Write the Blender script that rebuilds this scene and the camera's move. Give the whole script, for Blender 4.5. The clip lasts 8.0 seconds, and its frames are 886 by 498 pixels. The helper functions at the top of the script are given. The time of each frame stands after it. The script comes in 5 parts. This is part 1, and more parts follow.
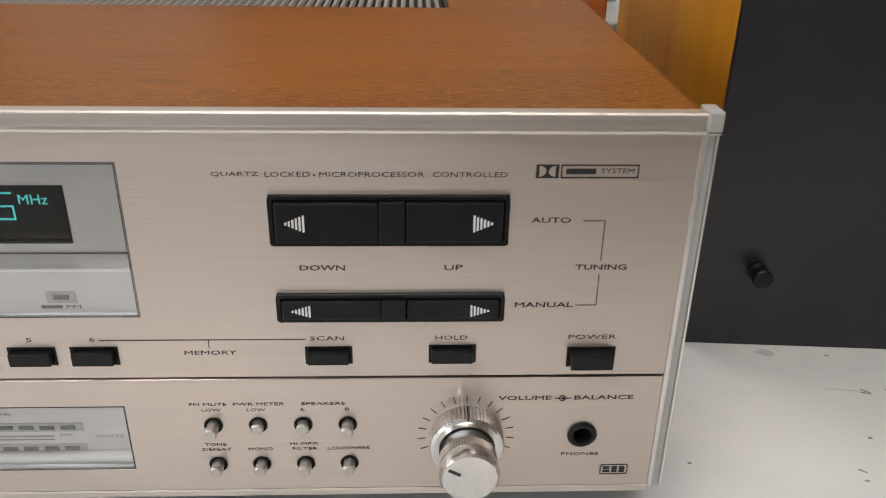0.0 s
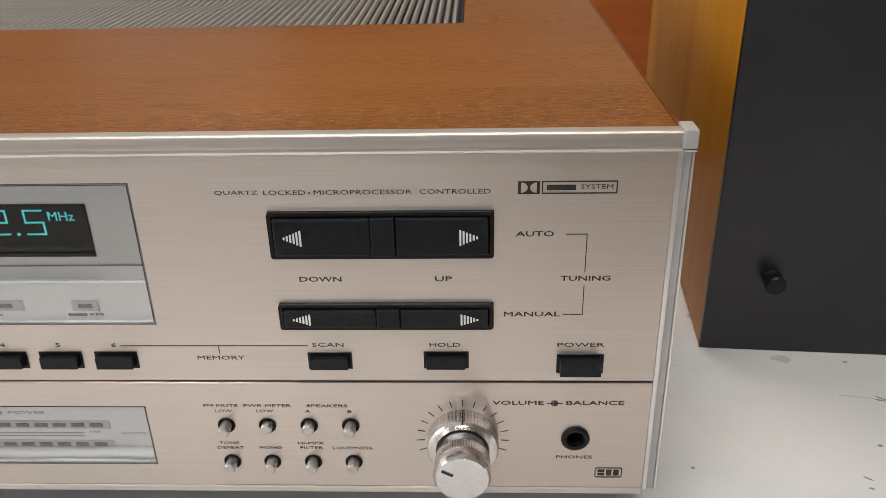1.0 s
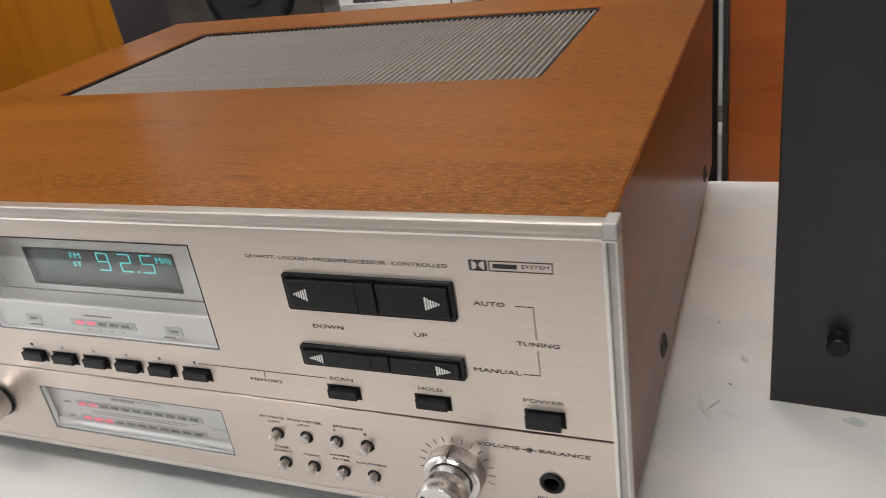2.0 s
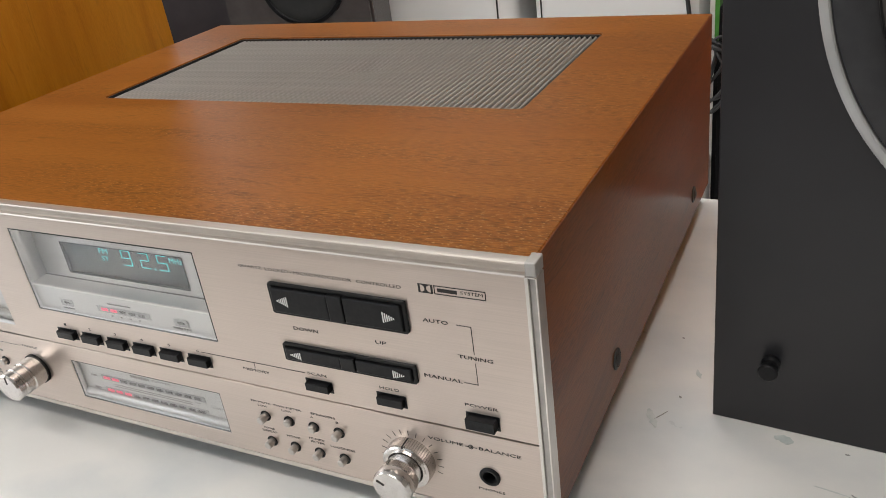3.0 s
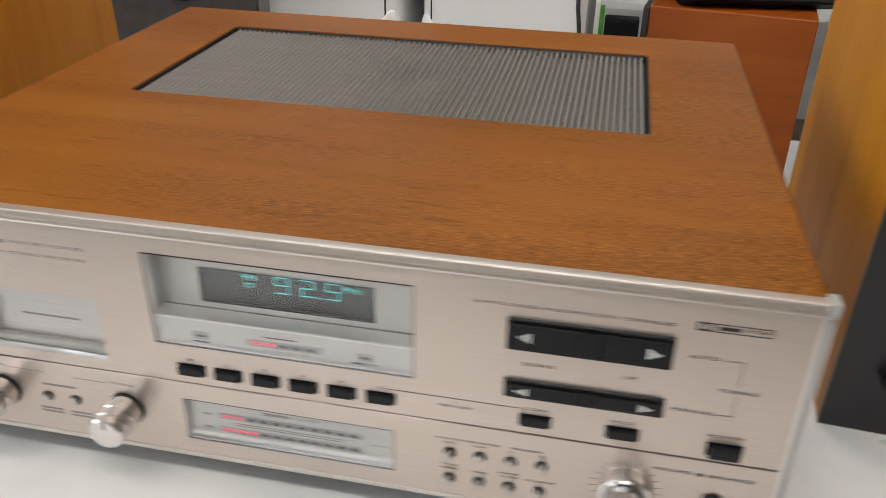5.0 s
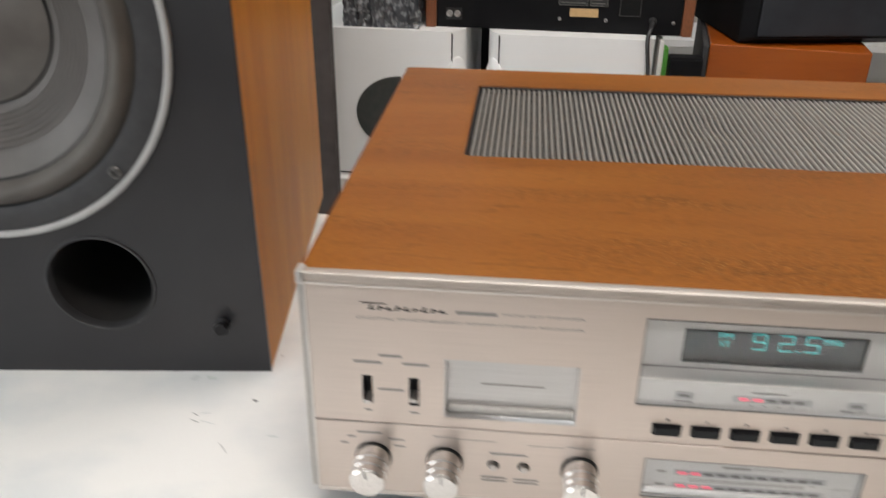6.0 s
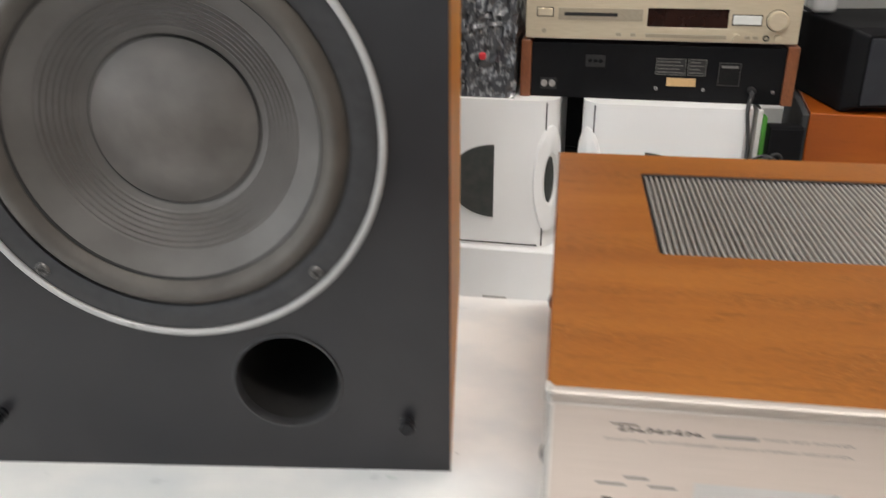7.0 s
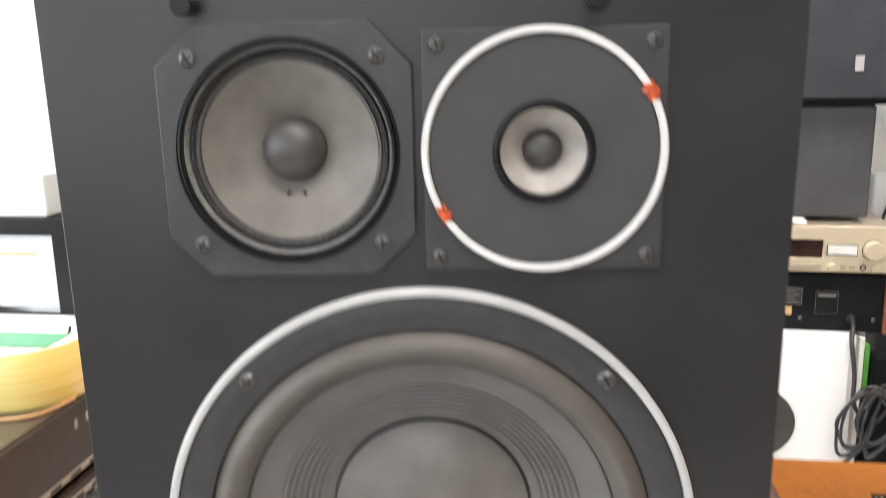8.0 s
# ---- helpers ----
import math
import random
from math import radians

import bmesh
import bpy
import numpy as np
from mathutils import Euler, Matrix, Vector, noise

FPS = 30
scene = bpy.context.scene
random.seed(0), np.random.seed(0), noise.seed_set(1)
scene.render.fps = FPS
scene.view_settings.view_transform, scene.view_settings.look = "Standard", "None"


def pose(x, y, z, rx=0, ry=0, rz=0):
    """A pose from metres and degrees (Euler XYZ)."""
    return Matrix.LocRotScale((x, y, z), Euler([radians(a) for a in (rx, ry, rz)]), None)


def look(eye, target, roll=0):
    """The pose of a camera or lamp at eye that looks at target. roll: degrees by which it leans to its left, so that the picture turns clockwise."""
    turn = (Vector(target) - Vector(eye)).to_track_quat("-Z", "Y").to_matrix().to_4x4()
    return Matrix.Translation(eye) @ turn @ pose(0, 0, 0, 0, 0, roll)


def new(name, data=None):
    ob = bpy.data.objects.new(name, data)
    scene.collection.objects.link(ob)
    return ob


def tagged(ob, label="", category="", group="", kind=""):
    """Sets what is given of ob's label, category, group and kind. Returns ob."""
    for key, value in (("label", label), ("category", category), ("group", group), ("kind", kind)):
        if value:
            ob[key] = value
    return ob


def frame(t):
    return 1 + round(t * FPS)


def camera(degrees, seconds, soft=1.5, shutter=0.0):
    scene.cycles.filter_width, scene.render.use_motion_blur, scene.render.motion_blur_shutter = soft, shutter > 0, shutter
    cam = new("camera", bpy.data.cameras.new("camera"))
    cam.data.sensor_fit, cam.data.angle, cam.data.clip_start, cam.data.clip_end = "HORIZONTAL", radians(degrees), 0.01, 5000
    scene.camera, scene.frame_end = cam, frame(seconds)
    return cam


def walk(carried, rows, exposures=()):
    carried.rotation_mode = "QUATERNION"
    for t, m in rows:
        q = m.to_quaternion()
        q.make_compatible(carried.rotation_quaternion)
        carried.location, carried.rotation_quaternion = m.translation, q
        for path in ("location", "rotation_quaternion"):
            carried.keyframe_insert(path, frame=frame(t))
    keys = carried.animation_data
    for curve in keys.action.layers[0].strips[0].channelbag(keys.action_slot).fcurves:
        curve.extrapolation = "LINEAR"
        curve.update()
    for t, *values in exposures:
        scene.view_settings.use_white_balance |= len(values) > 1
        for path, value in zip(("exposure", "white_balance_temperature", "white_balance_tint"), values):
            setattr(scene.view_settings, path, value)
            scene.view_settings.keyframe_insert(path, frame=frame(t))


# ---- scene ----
cam = camera(56.5, 8.0, 0.55, 0.45)
PATH = [
    (0, (0.40136, -0.23419, 0.23233), (0.4772, 1.5588, -0.6505), 0.96),
    (0.5, (0.41613, -0.24086, 0.24429), (0.4403, 1.5452, -0.6553), 0.18),
    (1, (0.42592, -0.24486, 0.24284), (0.3447, 1.5460, -0.6438), -1.44),
    (1.5, (0.47557, -0.24334, 0.25851), (0.0675, 1.5024, -0.6279), -6.01),
    (1.7, (0.50453, -0.24414, 0.26969), (-0.0961, 1.4494, -0.6084), -8.31),
    (2.8, (0.59857, -0.25744, 0.30893), (-0.2685, 1.3000, -0.5980), -8.64),
    (3, (0.60004, -0.26183, 0.31745), (-0.2672, 1.2921, -0.5954), -7.97),
    (3.5, (0.59362, -0.26706, 0.32776), (-0.2554, 1.2875, -0.6010), -6.57),
    (4, (0.57366, -0.27649, 0.33166), (-0.2100, 1.2975, -0.6215), -5.22),
    (4.5, (0.53237, -0.28960, 0.34562), (-0.0584, 1.3531, -0.6304), -2.17),
    (4.7, (0.48160, -0.29644, 0.34530), (0.0050, 1.3780, -0.6392), -0.51),
    (5.8, (0.14707, -0.35439, 0.35182), (-0.0242, 1.4034, -0.5867), 0.75),
    (6, (0.10790, -0.35894, 0.36289), (-0.0621, 1.4140, -0.5469), 0.53),
    (6.5, (0.05055, -0.35656, 0.37201), (-0.1647, 1.4397, -0.4808), 0.04),
    (7, (-0.00159, -0.34764, 0.38756), (-0.2673, 1.4668, -0.4107), -0.29),
    (7.2, (-0.04573, -0.33525, 0.40390), (-0.3175, 1.4909, -0.3651), -0.53),
    (7.4, (-0.09092, -0.32218, 0.43163), (-0.3680, 1.5188, -0.2991), -0.87),
    (7.5, (-0.10932, -0.31957, 0.44782), (-0.3907, 1.5492, -0.2068), -1.00),
    (7.6, (-0.12424, -0.31401, 0.46048), (-0.4127, 1.5812, -0.1095), -1.32),
    (7.8, (-0.15484, -0.29783, 0.47728), (-0.4489, 1.6177, -0.0168), -1.28),
    (8, (-0.17588, -0.28144, 0.49354), (-0.4542, 1.6536, 0.0715), -1.08),
]
walk(cam, [(t, look(eye, target, roll)) for t, eye, target, roll in PATH],
     [(0, -1.12), (1.0, -1.08), (1.5, -1.03), (2.8, -1.07), (4.7, -1.04), (5.8, -0.99), (6.0, -0.92), (6.5, -0.70), (7.0, -0.72), (7.5, -0.20), (8.0, 0.10)])


# ---------- world, daylight, large lights ----------
world = bpy.data.worlds.new("world")
scene.world = world
world.use_nodes = True
wn = world.node_tree
sky = wn.nodes.new("ShaderNodeTexSky")
sky.sky_type = "NISHITA"
sky.sun_disc = False
sky.sun_elevation = radians(38)
sky.sun_rotation = radians(70)
wn.nodes["Background"].inputs["Strength"].default_value = 0.12
wn.links.new(sky.outputs["Color"], wn.nodes["Background"].inputs["Color"])

sun = new("sun", bpy.data.lights.new("sun", "SUN"))
sun.data.energy, sun.data.angle, sun.data.color = 1.2, radians(10), (1.0, 0.96, 0.90)
sun.matrix_world = look((9, 3.5, 7), (0, 0, 0))


def window_light(name, eye, target, wide, high, watts, colour):
    """One area lamp: daylight at a window opening, a ceiling tube, or added light."""
    lamp = new(name, bpy.data.lights.new(name, "AREA"))
    lamp.data.shape, lamp.data.size, lamp.data.size_y = "RECTANGLE", wide, high
    lamp.data.energy, lamp.data.color = watts, colour
    lamp.matrix_world = look(eye, target)
    return lamp


# the front window is unseen, added behind the camera to light the fronts
window_light("added_front_daylight", (-0.7, -3.32, 0.75), (-0.7, 0, 0.75), 2.4, 1.9, 36, (0.94, 0.97, 1.0))
window_light("daylight_side", (-2.12, 0.10, 0.85), (0, 0.10, 0.85), 5.2, 1.5, 76, (0.92, 0.97, 1.0))
CEILING_LIGHTS = [(0.25, -0.75, 41), (0.48, 0.70, 48)]
for lx, ly, watts in CEILING_LIGHTS:
    window_light("ceiling_tube", (lx, ly, 1.90), (lx, ly, 0), 1.5, 0.30, watts, (1.0, 0.938, 0.885))


# ---------- materials ----------
def mat(name, colour, rough=0.5, metal=0.0, colour2=None, stretch=(1, 1, 1), scale=40.0, detail=5.0, bump=0.0,
        spec=0.5, rough_var=0.0, speck=None, speck_scale=400.0, speck_at=0.72, coat=0.0, lo=0.35, hi=0.65, bump_scale=None):
    """A surface with two scales of variation: broad tone and fine grain, in object space (metres)."""
    m = bpy.data.materials.new(name)
    m.use_nodes = True
    nt = m.node_tree
    n, l = nt.nodes, nt.links
    b = n["Principled BSDF"]
    b.inputs["Roughness"].default_value = rough
    b.inputs["Metallic"].default_value = metal
    b.inputs["Specular IOR Level"].default_value = spec
    b.inputs["Coat Weight"].default_value = coat
    tc, mp = n.new("ShaderNodeTexCoord"), n.new("ShaderNodeMapping")
    mp.inputs["Scale"].default_value = stretch
    l.new(tc.outputs["Object"], mp.inputs["Vector"])
    no = n.new("ShaderNodeTexNoise")
    no.inputs["Scale"].default_value, no.inputs["Detail"].default_value = scale, detail
    l.new(mp.outputs["Vector"], no.inputs["Vector"])
    ra = n.new("ShaderNodeValToRGB")
    ra.color_ramp.elements[0].position, ra.color_ramp.elements[1].position = lo, hi
    c2 = colour2 or tuple(min(1, c * 1.12) for c in colour)
    ra.color_ramp.elements[0].color, ra.color_ramp.elements[1].color = (*colour, 1), (*c2, 1)
    l.new(no.outputs["Fac"], ra.inputs["Fac"])
    out = ra.outputs["Color"]
    if speck:
        sp, sr, mx = n.new("ShaderNodeTexNoise"), n.new("ShaderNodeValToRGB"), n.new("ShaderNodeMix")
        sp.inputs["Scale"].default_value, sp.inputs["Detail"].default_value = speck_scale, 3
        l.new(mp.outputs["Vector"], sp.inputs["Vector"])
        sr.color_ramp.elements[0].position, sr.color_ramp.elements[1].position = speck_at, speck_at + 0.06
        l.new(sp.outputs["Fac"], sr.inputs["Fac"])
        mx.data_type = "RGBA"
        l.new(sr.outputs["Color"], mx.inputs["Factor"])
        l.new(out, mx.inputs["A"])
        mx.inputs["B"].default_value = (*speck, 1)
        out = mx.outputs["Result"]
    l.new(out, b.inputs["Base Color"])
    if rough_var:
        mr = n.new("ShaderNodeMapRange")
        mr.inputs["To Min"].default_value, mr.inputs["To Max"].default_value = rough - rough_var, rough + rough_var
        l.new(no.outputs["Fac"], mr.inputs["Value"])
        l.new(mr.outputs["Result"], b.inputs["Roughness"])
    if bump:
        bp, bn = n.new("ShaderNodeBump"), n.new("ShaderNodeTexNoise")
        bn.inputs["Scale"].default_value, bn.inputs["Detail"].default_value = bump_scale or scale * 6, 4
        l.new(mp.outputs["Vector"], bn.inputs["Vector"])
        bp.inputs["Strength"].default_value, bp.inputs["Distance"].default_value = bump, 0.0006
        l.new(bn.outputs["Fac"], bp.inputs["Height"])
        l.new(bp.outputs["Normal"], b.inputs["Normal"])
    return m


def brushed(m, amount):
    """Fine brushing along x: the sheen spreads up and down."""
    n, l = m.node_tree.nodes, m.node_tree.links
    b, up = n["Principled BSDF"], n.new("ShaderNodeCombineXYZ")
    up.inputs["Z"].default_value = 1.0
    b.inputs["Anisotropic"].default_value = amount
    l.new(up.outputs["Vector"], b.inputs["Tangent"])
    return m


def wood(name, dark, mid, light, along="x", rough=0.38, pores=0.5, coat=0.12, streaks=0.35, dust=0.0, spec=0.5):
    """Veneer: long figure along one axis, fine pores, a few darker streaks."""
    m = bpy.data.materials.new(name)
    m.use_nodes = True
    nt = m.node_tree
    n, l = nt.nodes, nt.links
    b = n["Principled BSDF"]
    b.inputs["Roughness"].default_value = rough
    b.inputs["Coat Weight"].default_value = coat
    b.inputs["Coat Roughness"].default_value = 0.25
    b.inputs["Specular IOR Level"].default_value = spec
    tc = n.new("ShaderNodeTexCoord")
    fig = {"x": (2.2, 22, 22), "y": (22, 2.2, 22), "z": (22, 22, 2.2)}[along]
    por = {"x": (150, 1050, 1050), "y": (1050, 150, 1050), "z": (1050, 1050, 150)}[along]
    mp, mq = n.new("ShaderNodeMapping"), n.new("ShaderNodeMapping")
    mp.inputs["Scale"].default_value, mq.inputs["Scale"].default_value = fig, por
    a, c, d = n.new("ShaderNodeTexNoise"), n.new("ShaderNodeTexNoise"), n.new("ShaderNodeTexNoise")
    a.inputs["Scale"].default_value, a.inputs["Detail"].default_value, a.inputs["Distortion"].default_value = 1.0, 7, 0.6
    a.inputs["Roughness"].default_value = 0.62
    c.inputs["Scale"].default_value, c.inputs["Detail"].default_value = 1.0, 2
    d.inputs["Scale"].default_value, d.inputs["Detail"].default_value = 5.0, 2
    l.new(tc.outputs["Object"], mp.inputs["Vector"]), l.new(tc.outputs["Object"], mq.inputs["Vector"])
    l.new(mp.outputs["Vector"], a.inputs["Vector"]), l.new(mq.outputs["Vector"], c.inputs["Vector"])
    l.new(tc.outputs["Object"], d.inputs["Vector"])
    ra = n.new("ShaderNodeValToRGB")
    e = ra.color_ramp.elements
    e[0].position, e[1].position = 0.30, 0.72
    e[0].color, e[1].color = (*dark, 1), (*light, 1)
    k = e.new(0.47)
    k.color = (*mid, 1)
    l.new(a.outputs["Fac"], ra.inputs["Fac"])
    pr = n.new("ShaderNodeMapRange")
    pr.inputs["From Min"].default_value, pr.inputs["From Max"].default_value = 0.35, 0.6
    pr.inputs["To Min"].default_value, pr.inputs["To Max"].default_value = 1 - pores, 1.0
    l.new(c.outputs["Fac"], pr.inputs["Value"])
    # pores and dust gather in long patches
    mk, pk, kr = n.new("ShaderNodeMapping"), n.new("ShaderNodeTexNoise"), n.new("ShaderNodeMapRange")
    mk.inputs["Scale"].default_value = {"x": (5, 26, 26), "y": (26, 5, 26), "z": (26, 26, 5)}[along]
    mk.inputs["Location"].default_value = (3.1, 1.7, 0.4)
    pk.inputs["Scale"].default_value, pk.inputs["Detail"].default_value = 1.0, 3
    l.new(tc.outputs["Object"], mk.inputs["Vector"]), l.new(mk.outputs["Vector"], pk.inputs["Vector"])
    kr.inputs["From Min"].default_value, kr.inputs["From Max"].default_value = 0.40, 0.60
    kr.inputs["To Min"].default_value, kr.inputs["To Max"].default_value = 1 - pores * 0.35, 1 - pores
    worn = pk.outputs["Fac"]
    if dust:
        # more of both towards the end that is handled most
        sx, ma = n.new("ShaderNodeSeparateXYZ"), n.new("ShaderNodeMath")
        l.new(tc.outputs["Object"], sx.inputs["Vector"])
        ma.operation = "MULTIPLY_ADD"
        ma.inputs[1].default_value, ma.inputs[2].default_value = 0.45, -0.135
        l.new(sx.outputs["X"], ma.inputs[0])
        ad = n.new("ShaderNodeMath")
        l.new(worn, ad.inputs[0]), l.new(ma.outputs["Value"], ad.inputs[1])
        worn = ad.outputs["Value"]
    l.new(worn, kr.inputs["Value"]), l.new(kr.outputs["Result"], pr.inputs["To Min"])
    br = n.new("ShaderNodeMapRange")
    br.inputs["To Min"].default_value, br.inputs["To Max"].default_value = 0.86, 1.14
    l.new(d.outputs["Fac"], br.inputs["Value"])
    mu = n.new("ShaderNodeMath")
    mu.operation = "MULTIPLY"
    l.new(pr.outputs["Result"], mu.inputs[0]), l.new(br.outputs["Result"], mu.inputs[1])
    vm = n.new("ShaderNodeVectorMath")
    vm.operation = "SCALE"
    l.new(ra.outputs["Color"], vm.inputs[0]), l.new(mu.outputs["Value"], vm.inputs["Scale"])
    l.new(vm.outputs["Vector"], b.inputs["Base Color"])
    # a few thin wandering dark streaks, and pale dust
    ms, s, sr = n.new("ShaderNodeMapping"), n.new("ShaderNodeTexNoise"), n.new("ShaderNodeMapRange")
    ms.inputs["Scale"].default_value = {"x": (22, 150, 150), "y": (150, 22, 150), "z": (150, 150, 22)}[along]
    s.inputs["Scale"].default_value, s.inputs["Detail"].default_value, s.inputs["Distortion"].default_value = 1.0, 4, 1.4
    l.new(tc.outputs["Object"], ms.inputs["Vector"]), l.new(ms.outputs["Vector"], s.inputs["Vector"])
    sr.inputs["From Min"].default_value, sr.inputs["From Max"].default_value = 0.60, 0.74
    sr.inputs["To Min"].default_value, sr.inputs["To Max"].default_value = 1.0, 1.0 - streaks
    l.new(s.outputs["Fac"], sr.inputs["Value"])
    mv = n.new("ShaderNodeMath")
    mv.operation = "MULTIPLY"
    l.new(mu.outputs["Value"], mv.inputs[0]), l.new(sr.outputs["Result"], mv.inputs[1])
    l.new(mv.outputs["Value"], vm.inputs["Scale"])
    if dust:
        q, qr, mx = n.new("ShaderNodeTexNoise"), n.new("ShaderNodeMapRange"), n.new("ShaderNodeMix")
        mf = n.new("ShaderNodeMapping")
        mf.inputs["Scale"].default_value = {"x": (420, 900, 900), "y": (900, 420, 900), "z": (900, 900, 420)}[along]
        q.inputs["Scale"].default_value, q.inputs["Detail"].default_value = 1.0, 2
        l.new(tc.outputs["Object"], mf.inputs["Vector"]), l.new(mf.outputs["Vector"], q.inputs["Vector"])
        qr.inputs["From Min"].default_value, qr.inputs["From Max"].default_value, qr.inputs["To Max"].default_value = 0.60, 0.72, dust
        l.new(q.outputs["Fac"], qr.inputs["Value"])
        dr = n.new("ShaderNodeMapRange")
        dr.inputs["From Min"].default_value, dr.inputs["From Max"].default_value = 0.44, 0.64
        dr.inputs["To Min"].default_value, dr.inputs["To Max"].default_value = dust * 0.15, dust
        l.new(worn, dr.inputs["Value"]), l.new(dr.outputs["Result"], qr.inputs["To Max"])
        mx.data_type = "RGBA"
        mx.inputs["B"].default_value = (0.52, 0.30, 0.13, 1)
        l.new(qr.outputs["Result"], mx.inputs["Factor"]), l.new(vm.outputs["Vector"], mx.inputs["A"])
        l.new(mx.outputs["Result"], b.inputs["Base Color"])
    bp = n.new("ShaderNodeBump")
    bp.inputs["Strength"].default_value, bp.inputs["Distance"].default_value = 0.18, 0.0003
    l.new(c.outputs["Fac"], bp.inputs["Height"]), l.new(bp.outputs["Normal"], b.inputs["Normal"])
    return m


def glow(name, colour, strength):
    """The lit segments of the displays."""
    m = bpy.data.materials.new(name)
    m.use_nodes = True
    b = m.node_tree.nodes["Principled BSDF"]
    b.inputs["Base Color"].default_value = (*(c * 0.3 for c in colour), 1)
    b.inputs["Emission Color"].default_value = (*colour, 1)
    b.inputs["Emission Strength"].default_value = strength
    return m


def glass(name, tint, rough=0.02, clear=1.0):
    m = bpy.data.materials.new(name)
    m.use_nodes = True
    b = m.node_tree.nodes["Principled BSDF"]
    b.inputs["Base Color"].default_value = (*tint, 1)
    b.inputs["Transmission Weight"].default_value = clear
    b.inputs["Roughness"].default_value = rough
    b.inputs["IOR"].default_value = 1.45
    return m


PANEL = brushed(mat("champagne_brushed_aluminium", (0.598, 0.517, 0.462), 0.32, 0.86, (0.648, 0.560, 0.502), (2, 2, 240), 9, 5, 0.12, rough_var=0.05, bump_scale=14), 0.75)
TRIM = mat("anodised_trim", (0.60, 0.548, 0.50), 0.42, 0.85, (0.66, 0.605, 0.555), (3, 60, 160), 8, 3, 0.05)
RIDGE = mat("bright_trim_edge", (0.70, 0.67, 0.64), 0.30, 0.8, (0.76, 0.73, 0.70), (60, 60, 6), 8, 3, 0.03)
CAP_GREY = mat("grey_plastic_end_cap", (0.40, 0.385, 0.365), 0.42, 0.2, None, (1, 1, 1), 200, 3, 0.1)
SILVER = brushed(mat("silver_inset", (0.55, 0.533, 0.520), 0.34, 0.70, (0.60, 0.582, 0.568), (4, 4, 240), 8, 4, 0.08), 0.6)
KNOB = mat("turned_aluminium", (0.68, 0.655, 0.635), 0.17, 0.97, (0.74, 0.715, 0.695), (1, 1, 1), 500, 3, 0.05)
KNURL = mat("knurled_aluminium", (0.60, 0.575, 0.555), 0.20, 0.95, (0.68, 0.655, 0.635), (1, 1, 1), 900, 2, 0.1)
BUTTON = mat("satin_button_metal", (0.52, 0.488, 0.462), 0.28, 0.85, None, (1, 1, 1), 600, 2, 0.05)
BLACK_KEY = mat("black_key_plastic", (0.006, 0.0065, 0.008), 0.34, 0.0, (0.011, 0.0115, 0.013), (1, 1, 1), 500, 3, 0.08, spec=0.22)
BEZEL = mat("black_bezel_plastic", (0.006, 0.006, 0.007), 0.30, 0.0, (0.012, 0.012, 0.012), (1, 1, 1), 400, 3, 0.05, spec=0.2)
INK = mat("dark_print", (0.014, 0.012, 0.011), 0.5, 0.0, (0.024, 0.021, 0.019), (1, 1, 1), 900, 2)
PRINT_MID = mat("grey_print", (0.11, 0.10, 0.095), 0.5, 0.0, (0.15, 0.14, 0.13), (1, 1, 1), 900, 2)
INK_FADED = mat("pale_print", (0.22, 0.20, 0.19), 0.5, 0.0, (0.28, 0.26, 0.24), (1, 1, 1), 900, 2)
WHITE_INK = mat("white_print", (0.72, 0.72, 0.70), 0.5, 0.0, None, (1, 1, 1), 900, 2)
WALNUT = wood("walnut_veneer", (0.212, 0.071, 0.013), (0.250, 0.088, 0.016), (0.296, 0.110, 0.021), "x", 0.37, 0.52, 0.0, 0.34, 0.70, 0.13)
# case sides: darker than the top, their shade is put into the colour
WALNUT_SIDE_SHADED = wood("walnut_veneer_side_shaded", (0.100, 0.024, 0.005), (0.195, 0.052, 0.009), (0.26, 0.077, 0.014), "y", 0.30, 0.40, 0.03, 0.45, 0.0, 0.24)
OAK = wood("honey_veneer", (0.42, 0.142, 0.006), (0.54, 0.212, 0.010), (0.64, 0.278, 0.020), "z", 0.42, 0.12, 0.0, 0.18, 0.0, 0.22)
ORANGE_WOOD = wood("orange_veneer", (0.27, 0.056, 0.005), (0.34, 0.077, 0.007), (0.40, 0.100, 0.010), "x", 0.32, 0.1, 0.1, 0.12)
CHEEK = wood("reddish_cheek_veneer", (0.14, 0.04, 0.015), (0.24, 0.08, 0.03), (0.30, 0.11, 0.045), "z", 0.45, 0.3)
GRILLE = mat("grey_vent_metal", (0.33, 0.315, 0.295), 0.40, 0.4, (0.38, 0.365, 0.34), (1, 1, 1), 300, 3, 0.1)
DARK = mat("dark_interior", (0.010, 0.010, 0.010), 0.7, 0.0, (0.016, 0.015, 0.014), (1, 1, 1), 60, 3)
RUBBER = mat("black_rubber", (0.015, 0.015, 0.015), 0.6, 0.0, (0.022, 0.022, 0.022), (1, 1, 1), 200, 3)
BAFFLE = mat("black_vinyl_baffle", (0.0122, 0.0119, 0.0143), 0.35, 0.0, (0.0184, 0.0179, 0.0203), (1, 1, 1), 14, 6, 0.15, rough_var=0.06, bump_scale=1800)
FLANGE = mat("black_driver_flange", (0.024, 0.024, 0.026), 0.45, 0.0, (0.032, 0.032, 0.034), (1, 1, 1), 120, 3, 0.06)
CONE = mat("dark_paper_cone", (0.090, 0.083, 0.078), 0.46, 0.0, (0.126, 0.118, 0.112), (1, 1, 1), 22, 6, 0.25, rough_var=0.07, bump_scale=900)
